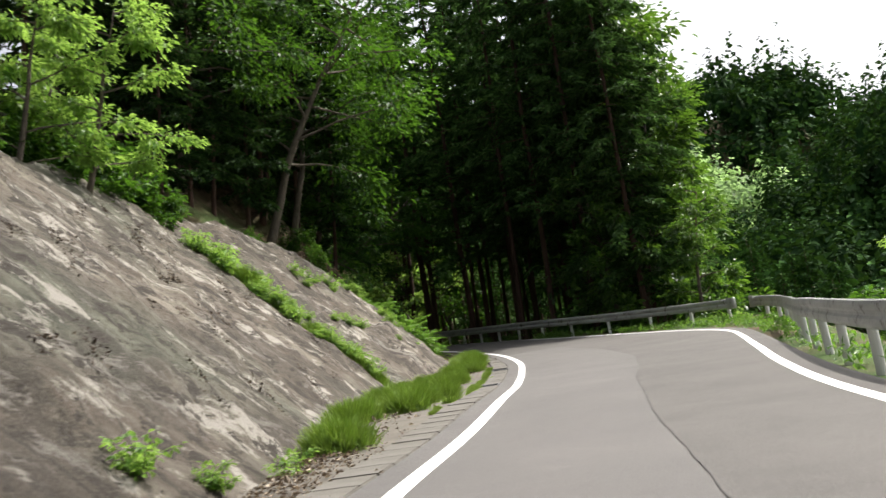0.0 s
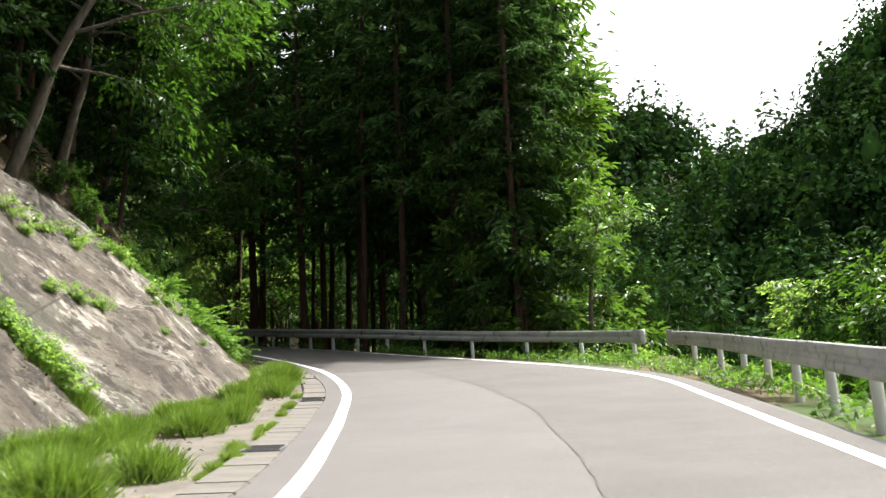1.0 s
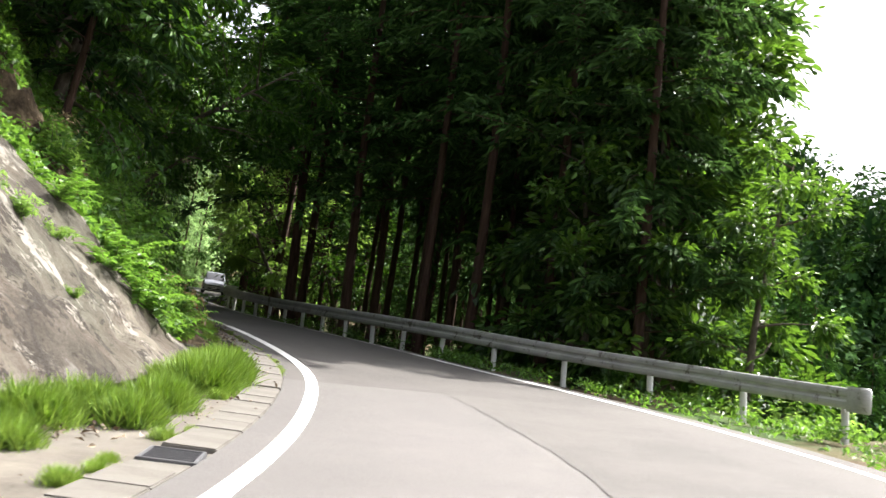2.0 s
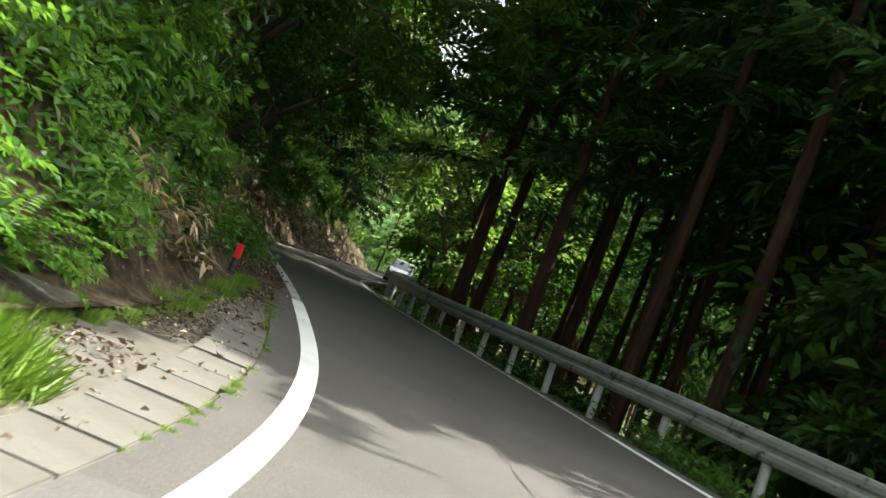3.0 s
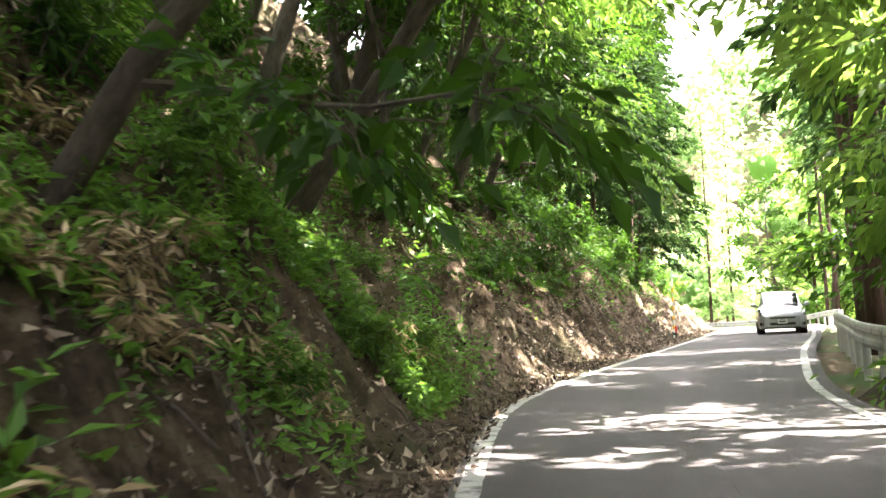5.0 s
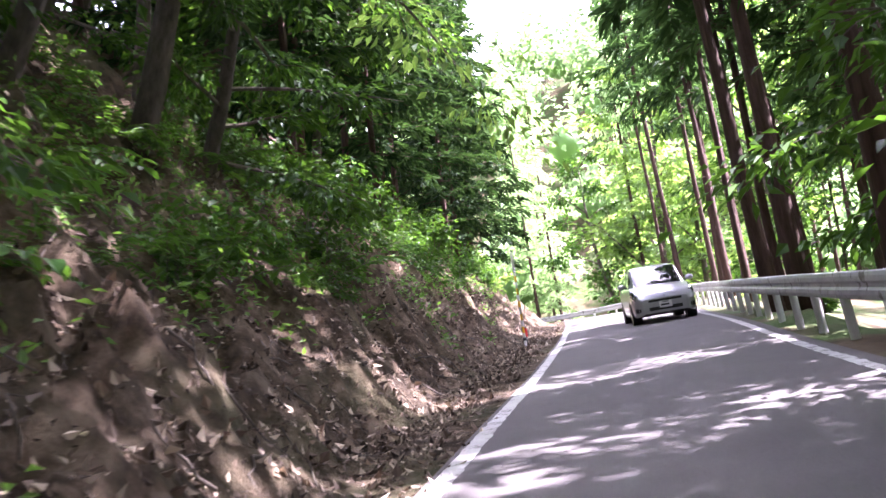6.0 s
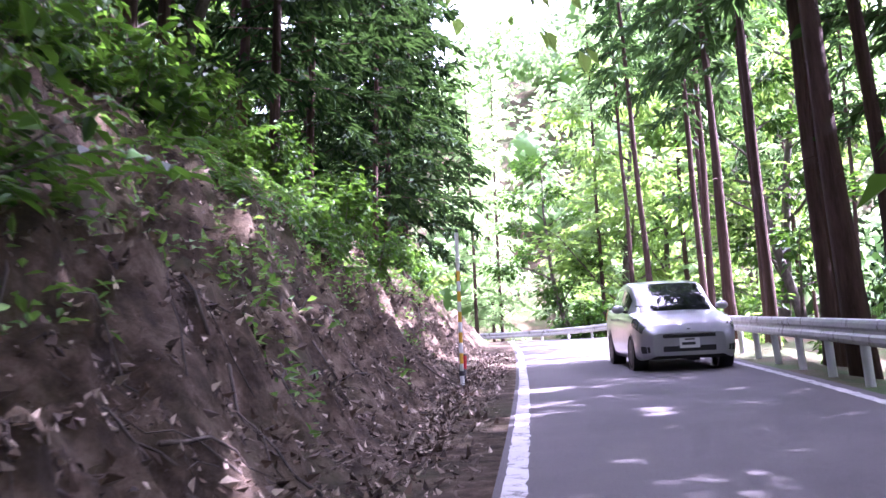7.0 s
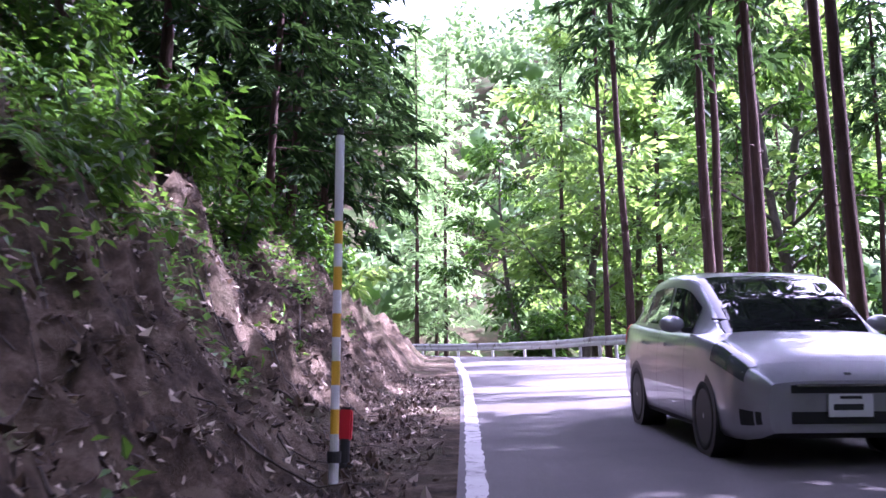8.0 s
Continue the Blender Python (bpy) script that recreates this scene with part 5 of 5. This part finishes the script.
def build_ground_cover():
    """Low leafy growth that creeps over the earth bank in patches."""
    rng = np.random.default_rng(64)
    n = 80000
    s = rng.uniform(40, 104, n)
    s[30000:50000] = rng.uniform(37.6, 60, 20000)
    s[50000:54000] = rng.uniform(37.6, 45, 4000)
    up = 0.3 + 4.6 * rng.random(n) ** 0.8
    s[:9000] = rng.normal(64.6, 1.7, 9000)
    up[:9000] = 0.25 + 1.9 * rng.random(9000)
    thick = np.array([noise.fractal(Vector((a * 0.5, b * 0.9, 8.0)), 0.9, 2.0, 3) for a, b in zip(s, up)])
    low = np.interp(s, [40, 56, 61, 68, 72, 80, 104], [0.0, 0.0, 0.1, 0.2, 1.6, 1.9, 1.3])
    keep = thick > 0.12 - 0.45 * np.clip((up - low) / 1.4, -1.5, 1)
    keep |= (s < 59) & (thick > -0.22)
    keep[:9000] = thick[:9000] > -0.25
    s, up = s[keep], up[keep]
    n = len(s)
    p = place(s, foot_line(s) - up)
    at = []
    for x, y, z in p:
        best, _ = drop(x, y, SOLID[1:])
        at.append((x, y, (best.z if best else z)))
    at = np.array(at)
    at[:, 2] += 0.30 * rng.random(n) ** 1.5
    v, f = leaf_blades(at, rng.normal(0, 1, (n, 3)) * np.array([1, 1, 0.5]), rng.normal(0, 0.4, (n, 3)) + np.array([0.25, -0.1, 1]), rng.uniform(0.07, 0.17, n) * np.where(s < 59, 1.35, 1.0), rng.uniform(0.035, 0.075, n) * np.where(s < 59, 1.5, 1.0), 0.2)
    tagged(link_mesh("ground_cover", v, f, LEAF_CREEP), "low green leafy growth creeping over the bank", "ground cover", kind="stuff")


def build_twigs():
    """Fallen sticks and bare roots on the bank."""
    rng = np.random.default_rng(65)
    pile = Pile()
    for k in range(420):
        s = rng.uniform(42, 98)
        x, y, _ = place(s, float(foot_line(s)) - 0.15 - 3.6 * rng.random())
        a, size = rng.uniform(0, 6.28), rng.uniform(0.25, 1.1)
        pts = []
        for q in np.linspace(0, 1, 6):
            px, py = x + math.cos(a) * size * q + rng.normal(0, 0.03), y + math.sin(a) * size * q + rng.normal(0, 0.03)
            at, _ = drop(px, py, SOLID[1:])
            if at:
                pts.append((px, py, at.z + 0.012 + 0.03 * rng.random()))
        if len(pts) > 3:
            pile.add(*tube(pts, np.linspace(rng.uniform(0.006, 0.018), 0.003, len(pts)), 4))
    tagged(link_mesh("twigs", pile.verts(), pile.f, BARK_BROAD, smooth=True), "fallen sticks and bare roots on the earth bank", "twigs", kind="stuff")


build_twigs()
build_ground_cover()
build_grass()
build_weeds()
build_litter()


# ---- woods on the far hills ----
def far_crowns(name, seed, count, spots, radius, leaves, size, label, leaf=None):
    """Many crowns: each a lumpy core clothed in leaf sprays that follow its form."""
    rng = np.random.default_rng(seed)
    xy = spots(rng, count)
    z = ground_height(xy[:, 0], xy[:, 1])
    r = rng.uniform(*radius, len(xy))
    bm = bmesh.new()
    bmesh.ops.create_icosphere(bm, subdivisions=2, radius=1.0)
    ball = np.array([tuple(v.co) for v in bm.verts])
    tri = np.array([[v.index for v in f.verts] for f in bm.faces])
    bm.free()
    verts, faces, k = [], [], 0

    def lumps(d, x, y):
        return 1 + 0.16 * np.sin(d[:, 0] * 5 + x) * np.cos(d[:, 1] * 5 + y) + 0.10 * np.sin(d[:, 0] * 9 + y * 3) * np.sin(d[:, 2] * 8 + x * 2)

    for (x, y), zz, rr in zip(xy, z, r):
        cone = rng.random() < 0.25
        grow = np.array([0.8, 0.8, 1.9]) if cone else np.array([1, 1, 1.05 + 0.3 * math.sin(x * 7.3)])
        mid = np.array([x, y, zz + rr * (1.2 if cone else 0.9)])
        taper = (lambda d: np.where(d[:, 2:3] > 0, 1 - 0.75 * d[:, 2:3], 1.0) * np.array([1, 1, 0]) + np.array([0, 0, 1])) if cone else (lambda d: 1.0)
        core = mid + ball * taper(ball) * (lumps(ball, x, y) * 0.36)[:, None] * rr * grow
        d = unit(rng.normal(0, 1, (leaves, 3)))
        d[:, 2] = np.abs(d[:, 2]) * 1.15 - 0.15
        d = unit(d)
        at = mid + d * taper(d) * (lumps(d, x, y) * rng.uniform(0.55, 1.04, leaves))[:, None] * rr * grow
        length = size * rng.uniform(0.6, 1.3, leaves)
        v, f = leaf_blades(at, np.cross(d, rng.normal(0, 1, (leaves, 3))) + d * 0.35 + np.array([0, 0, -0.3]), d + rng.normal(0, 0.22, (leaves, 3)), length, length * 0.62, 0.2)
        verts += [core, v]
        faces += [tri + k, f + k + len(core)]
        k += len(core) + len(v)
    faces = np.concatenate([f for f in faces]).tolist()
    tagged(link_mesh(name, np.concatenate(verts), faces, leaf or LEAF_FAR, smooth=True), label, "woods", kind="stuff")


def fan(a0, a1, d0, d1, ox=1.0, oy=10.0):
    def spots(rng, n):
        a = np.radians(rng.uniform(a0, a1, n))
        d = np.sqrt(rng.uniform(d0 * d0, d1 * d1, n))
        return np.column_stack([ox + d * np.sin(a), oy + d * np.cos(a)])
    return spots


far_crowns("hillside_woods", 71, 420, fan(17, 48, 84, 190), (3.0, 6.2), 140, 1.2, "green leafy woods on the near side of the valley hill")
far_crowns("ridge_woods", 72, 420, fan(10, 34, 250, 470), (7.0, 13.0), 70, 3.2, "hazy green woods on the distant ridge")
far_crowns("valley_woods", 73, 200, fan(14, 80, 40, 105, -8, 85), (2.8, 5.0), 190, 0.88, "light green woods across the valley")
far_crowns("bend_woods", 74, 420, fan(-42, 44, 62, 165, -5, 108), (3.6, 6.6), 180, 1.15, "woods on the hill beyond the bend, sunlight put into their pale green", LEAF_SUNNY)

# ---- roadside markers ----
RED = paint("red_reflector", (0.75, 0.035, 0.045), 0.45, 0.0, 0.3)
BLACK = paint("black_rubber", (0.025, 0.025, 0.026), 0.7, 0.0, 0.2)
YELLOW = paint("yellow_band", (0.75, 0.43, 0.02), 0.45, 0.0, 0.4)
WHITE = paint("white_band", (0.78, 0.78, 0.76), 0.45, 0.0, 0.4)


def rod(z0, z1, r, sides=14):
    bm = bmesh.new()
    bmesh.ops.create_cone(bm, cap_ends=True, segments=sides, radius1=r, radius2=r, depth=z1 - z0, matrix=Matrix.Translation((0, 0, (z0 + z1) / 2)))
    return bm


def delineator(s, u, tilt, size):
    x, y, z = stand(s, u)
    thing = tagged(new("delineator"), "red reflector plate on a short black post", "road marker", "red road markers")
    thing.matrix_basis = pose(x, y, z, 0, tilt, -10) @ Matrix.Scale(size, 4)
    part("post", rod(-0.2, 0.24, 0.045), BLACK, thing)
    part("base", rod(-0.05, 0.03, 0.08), BLACK, thing)
    bm = box_bm((0.12, 0.05, 0.26), (0, 0, 0.36), 0.012)
    part("reflector", bm, RED, thing, "bright red reflector plate")
    part("cap", box_bm((0.10, 0.045, 0.02), (0, 0, 0.50), 0.006), BLACK, thing)


def snow_pole(s, u):
    x, y, z = stand(s, u)
    thing = tagged(new("snow_pole"), "tall snow pole banded in yellow and white", "snow pole")
    thing.matrix_basis = pose(x, y, z, 0, 0.4, 0)
    part("foot", rod(-0.3, 0.14, 0.034), WHITE, thing)
    part("clamp", rod(0.14, 0.22, 0.05), BLACK, thing)
    at, k = 0.22, 0
    while at < 2.0:
        step = 0.17 if k else 0.12
        part("band", rod(at, at + step, 0.031), (WHITE, YELLOW)[k % 2], thing, ("white band", "yellow band")[k % 2])
        at, k = at + step, k + 1
    part("tip", rod(at, 2.52, 0.033), WHITE, thing, "long white top band")
    part("cap", rod(2.52, 2.58, 0.025), BLACK, thing)


delineator(45.25, -1.38, -1, 0.8)
delineator(92.95, -1.10, 2, 0.9)
snow_pole(92.15, -1.06)

# ---- the oncoming car ----
def car_paint():
    m = Mat("silver_car_paint", 0.30, 0.6, 0.5)
    m.color(m.mix(m.ramp(m.noise(6, 6), white_black(0.55, 0.8)), (0.37, 0.375, 0.385), (0.31, 0.31, 0.315)))
    m.b.inputs["Coat Weight"].default_value = 0.8
    m.b.inputs["Coat Roughness"].default_value = 0.04
    return m.m


SILVER = car_paint()
GLASS = Mat("dark_car_glass", 0.03, 0.0, 0.9).flat((0.012, 0.014, 0.014)).m
LENS = Mat("headlamp_lens", 0.05, 0.0, 0.9).flat((0.045, 0.055, 0.055)).m
CHROME = Mat("chrome", 0.15, 1.0).flat((0.62, 0.63, 0.64)).m
ALLOY = Mat("alloy_rim", 0.35, 0.9).flat((0.38, 0.39, 0.40)).m
TYRE = paint("tyre_rubber", (0.022, 0.022, 0.022), 0.85, 0.0, 0.3)
TRIM = paint("black_trim", (0.018, 0.018, 0.019), 0.5, 0.0, 0.2)
PLATE = paint("plate_white", (0.75, 0.76, 0.73), 0.5, 0.0, 0.2)
PLATE_INK = Mat("plate_ink", 0.6).flat((0.03, 0.035, 0.03)).m

# lower body by way from the nose: half width, bottom, top
HULL = np.array([(0.00, 0.60, 0.25, 0.62), (0.04, 0.70, 0.21, 0.69), (0.12, 0.775, 0.19, 0.755), (0.28, 0.82, 0.18, 0.83), (0.55, 0.842, 0.18, 0.905), (0.85, 0.848, 0.18, 0.955),
                 (1.15, 0.85, 0.18, 0.985), (1.6, 0.85, 0.18, 0.995), (2.4, 0.85, 0.18, 1.01), (3.2, 0.848, 0.18, 1.035), (3.8, 0.838, 0.19, 1.06), (4.15, 0.815, 0.23, 1.07),
                 (4.30, 0.775, 0.29, 1.05), (4.39, 0.68, 0.35, 0.97)])
# cabin: roof height, half width of the roof, half width at the belt
CABIN = np.array([(0.92, 0.945, 0.62, 0.72), (1.05, 1.05, 0.63, 0.75), (1.40, 1.29, 0.635, 0.77), (1.75, 1.475, 0.63, 0.775), (2.0, 1.53, 0.625, 0.775), (2.4, 1.56, 0.62, 0.775),
                  (2.9, 1.56, 0.61, 0.765), (3.4, 1.525, 0.60, 0.755), (3.8, 1.455, 0.58, 0.74), (4.1, 1.34, 0.55, 0.71), (4.28, 1.12, 0.50, 0.67)])


def hull(x, v, side):
    w, b, t = (np.interp(x, HULL[:, 0], HULL[:, k]) for k in (1, 2, 3))
    vv = [0, 0.14, 0.30, 0.40, 0.48, 0.62, 0.80, 0.93, 1.0]
    yy = [0, 0.42, 0.80, 0.925, 0.97, 1.0, 0.995, 0.97, 0.92]
    zz = [1.035, 1.03, 1.0, 0.965, 0.88, 0.62, 0.30, 0.07, 0.0]
    return np.array([x, side * w * np.interp(v, vv, yy), b + (t - b) * np.interp(v, vv, zz)])


def cabin(x, v, side):
    r, wr, wb = (np.interp(x, CABIN[:, 0], CABIN[:, k]) for k in (1, 2, 3))
    belt = np.interp(x, HULL[:, 0], HULL[:, 3]) - 0.02
    r = max(r, belt + 0.01)
    vv = [0, 0.25, 0.42, 0.50, 0.56, 1.0]
    y = np.interp(v, vv, [0, wr * 0.62, wr * 0.92, wr, wr + (wb - wr) * 0.16, wb])
    drop_z = np.interp(v, vv, [0, 0.006, 0.022, 0.05, 0.11, 1.0])
    z = r - drop_z * (r - belt) if v > 0.5 else r - min(drop_z, 0.6 * (r - belt) + 0.001)
    if v > 0.5:
        z = r - 0.05 * min(1, (r - belt) / 0.2) - (v - 0.5) / 0.5 * (r - belt - 0.05 * min(1, (r - belt) / 0.2))
    return np.array([x, side * y, z])


def sheet(shape, xs, vs, side, lift=0.0):
    """A patch of a shape, lifted off it along its normal."""
    p = np.array([[shape(x, v, side) for v in vs] for x in xs])
    if lift:
        dx, dv = np.gradient(p, axis=0), np.gradient(p, axis=1)
        n = np.cross(dx, dv)
        n /= np.linalg.norm(n, axis=2)[..., None] + 1e-9
        mid = np.array([2.3, 0, 0.6])
        n *= np.sign(((p - mid) * n).sum(2))[..., None]
        p = p + n * lift
    return p


def sheet_mesh(name, grids, material, parent, label="", smooth=True):
    pile = Pile()
    for p in grids:
        pile.add(p.reshape(-1, 3), grid_faces(p.shape[0], p.shape[1]))
    ob = link_mesh(name, pile.verts(), pile.f, material, parent, label, smooth)
    bm = bmesh.new()
    bm.from_mesh(ob.data)
    bmesh.ops.remove_doubles(bm, verts=bm.verts[:], dist=0.002)
    bmesh.ops.recalc_face_normals(bm, faces=bm.faces[:])
    bm.to_mesh(ob.data)
    bm.free()
    if smooth:
        ob.data.polygons.foreach_set("use_smooth", [True] * len(ob.data.polygons))
    return ob


def lathe(profile, seg=28):
    """Turns (radius, across) pairs about the y axis."""
    v, f = [], []
    n = len(profile)
    for i in range(seg):
        a = 2 * math.pi * i / seg
        for r, y in profile:
            v.append((r * math.cos(a), y, r * math.sin(a)))
    for i in range(seg):
        for k in range(n - 1):
            a, b = i * n + k, ((i + 1) % seg) * n + k
            f.append([a, b, b + 1, a + 1])
    return np.array(v), f


def build_wheel(car, x, side):
    y = side * 0.845
    wheel = link_mesh("wheel", *lathe([(0.0, -0.2), (0.19, -0.2), (0.19, -0.03), (0.0, -0.03)], 20), TRIM, car)
    wheel.matrix_basis = pose(x, y, 0.305, 0, 0, 0 if side > 0 else 180)
    tyre = lathe([(0.205, -0.19), (0.27, -0.195), (0.30, -0.175), (0.306, -0.12), (0.306, -0.06), (0.298, -0.012), (0.27, 0.008), (0.212, 0.0), (0.205, -0.02)], 32)
    link_mesh("tyre", *tyre, TYRE, wheel, "", True)
    rim = Pile()
    v, f = lathe([(0.212, -0.02), (0.205, 0.0), (0.188, -0.004), (0.180, -0.05)], 32)
    rim.add(v, f)
    v, f = lathe([(0.055, -0.03), (0.05, -0.002), (0.0, 0.003)], 16)
    rim.add(v, f)
    for k in range(7):
        a = 2 * math.pi * k / 7
        c, s = math.cos(a), math.sin(a)
        pts = []
        for r, w, yy in ((0.045, 0.026, -0.006), (0.19, 0.018, -0.004)):
            for q in (-1, 1):
                pts += [(c * r - s * w * q, yy, s * r + c * w * q), (c * r - s * w * q, yy - 0.025, s * r + c * w * q)]
        rim.add(np.array(pts), [[0, 2, 6, 4], [1, 5, 7, 3], [0, 4, 5, 1], [2, 3, 7, 6], [0, 1, 3, 2], [4, 6, 7, 5]])
    link_mesh("rim", rim.verts(), rim.f, ALLOY, wheel, "seven-spoke alloy rim")
    return wheel


def build_car():
    car = tagged(new("car"), "silver five-door hatchback car facing along the road", "car")
    xs = np.unique(np.concatenate([HULL[:, 0], np.linspace(0, 4.39, 40)]))
    vs = np.linspace(0, 1, 33)
    body = sheet_mesh("body", [sheet(hull, xs, vs, 1), sheet(hull, xs, vs, -1)], SILVER, car)
    nose = np.array([[hull(0.0, v, s) for v in vs] for s in (1, -1)])
    tail = np.array([[hull(4.39, v, s) for v in vs] for s in (1, -1)])
    sheet_mesh("nose_panel", [nose], SILVER, body)
    sheet_mesh("tail_panel", [tail], SILVER, body)
    cx = np.linspace(0.92, 4.28, 38)
    sheet_mesh("roof", [sheet(cabin, cx, np.linspace(0, 1, 26), s) for s in (1, -1)], SILVER, car)
    part("underside", box_bm((3.9, 1.5, 0.12), (2.2, 0, 0.24), 0.03), TRIM, car)
    # glass
    wx, wv = np.linspace(0.97, 1.80, 12), np.linspace(0, 0.465, 10)
    sheet_mesh("windscreen", [sheet(cabin, wx, wv, s, 0.006) for s in (1, -1)], GLASS, car, "dark reflecting windscreen")
    sheet_mesh("rear_window", [sheet(cabin, np.linspace(3.5, 4.15, 8), np.linspace(0, 0.44, 8), s, 0.006) for s in (1, -1)], GLASS, car)
    for s in (1, -1):
        for x0, x1, v0 in ((1.42, 2.32, 0.60), (2.40, 3.25, 0.60), (3.32, 3.72, 0.64)):
            sheet_mesh("side_window", [sheet(cabin, np.linspace(x0, x1, 10), np.linspace(v0, 0.95, 6), s, 0.006)], GLASS, car)
        # lamps, seams and trim
        lamp = sheet_mesh("headlight", [sheet(hull, np.linspace(0.10, 0.66, 10), np.linspace(0.34, 0.535, 6), s, 0.009)], LENS, car, "clear swept-back headlight")
        part("lamp_bowl", lathe_bm([(0.0, 0.0), (0.05, 0.0), (0.055, 0.012)], (0.26, s * 0.66, 0.665)), CHROME, lamp)
        sheet_mesh("rear_light", [sheet(hull, np.linspace(4.05, 4.36, 5), np.linspace(0.38, 0.56, 5), s, 0.008)], RED, car)
        sheet_mesh("fog_recess", [sheet(hull, np.linspace(0.02, 0.13, 4), np.linspace(0.74, 0.86, 4), s, 0.006)], TRIM, car)
        for x in (1.45, 2.46, 3.36):
            sheet_mesh("door_seam", [sheet(hull, np.array([x, x + 0.008]), np.linspace(0.42, 0.93, 10), s, 0.003)], TRIM, body)
        sheet_mesh("sill_trim", [sheet(hull, np.linspace(1.25, 3.05, 12), np.linspace(0.94, 1.0, 3), s, 0.006)], TRIM, car)
        for x in (2.15, 3.05):
            part("door_handle", box_bm((0.20, 0.035, 0.035), (x, s * 0.86, 0.86), 0.012), SILVER, car)
        mirror = part("mirror", mirror_bm(s), SILVER, car, "silver door mirror", True)
        part("mirror_foot", box_bm((0.06, 0.10, 0.04), (1.48, s * 0.80, 1.0), 0.01), TRIM, mirror)
        for x in (0.85, 3.40):
            v, f = lathe([(0.0, 0.0), (0.352, 0.0), (0.352, -0.25), (0.30, -0.25)], 30)
            arch = link_mesh("wheel_arch", v, f, TRIM, car)
            arch.matrix_basis = pose(x, s * 0.846, 0.31, 0, 0, 0 if s > 0 else 180)
            build_wheel(car, x, s)
    # front
    part("grille", box_bm((0.05, 0.90, 0.10), (0.010, 0, 0.57), 0.02), TRIM, car, "black grille bar")
    part("grille_bar", box_bm((0.05, 0.80, 0.018), (-0.010, 0, 0.60), 0.006), CHROME, car)
    part("air_intake", box_bm((0.05, 0.92, 0.15), (0.014, 0, 0.36), 0.03), TRIM, car, "dark lower air intake")
    plate = part("number_plate", box_bm((0.02, 0.33, 0.165), (-0.022, 0, 0.45), 0.004), PLATE, car, "white number plate")
    part("bar", box_bm((0.006, 0.16, 0.022), (-0.034, 0, 0.51)), PLATE_INK, plate)
    part("bar", box_bm((0.006, 0.22, 0.045), (-0.034, 0.02, 0.44)), PLATE_INK, plate)
    part("badge", box_bm((0.02, 0.09, 0.07), (0.03, 0, 0.655), 0.02), CHROME, car)
    for y in (-0.35, 0.15):
        bm = box_bm((0.55, 0.016, 0.014), (0, 0, 0))
        bm.transform(Matrix.Translation((1.10, y + 0.25, 1.07)) @ Matrix.Rotation(radians(-26), 4, "Y") @ Matrix.Rotation(radians(78), 4, "Z"))
        part("wiper", bm, TRIM, car)
    return car


def lathe_bm(profile, at):
    v, f = lathe(profile, 16)
    bm = bmesh.new()
    vs = [bm.verts.new((at[0] - 0.0 + y, at[1] + x, at[2] + z)) for x, y, z in v]
    for face in f:
        bm.faces.new([vs[k] for k in face])
    return bm


def mirror_bm(side):
    bm = bmesh.new()
    bmesh.ops.create_uvsphere(bm, u_segments=14, v_segments=10, radius=1.0)
    bm.transform(Matrix.Translation((1.50, side * 0.93, 1.05)) @ Matrix.Diagonal((0.075, 0.115, 0.075, 1)))
    return bm


car = build_car()
spot, ahead = place(92.65, 2.68), place(97.05, 2.42)
rise = ahead - spot
car.matrix_basis = pose(spot[0], spot[1], spot[2] + 0.004, 0, -math.degrees(math.atan2(rise[2], math.hypot(rise[0], rise[1]))), math.degrees(math.atan2(rise[1], rise[0])))
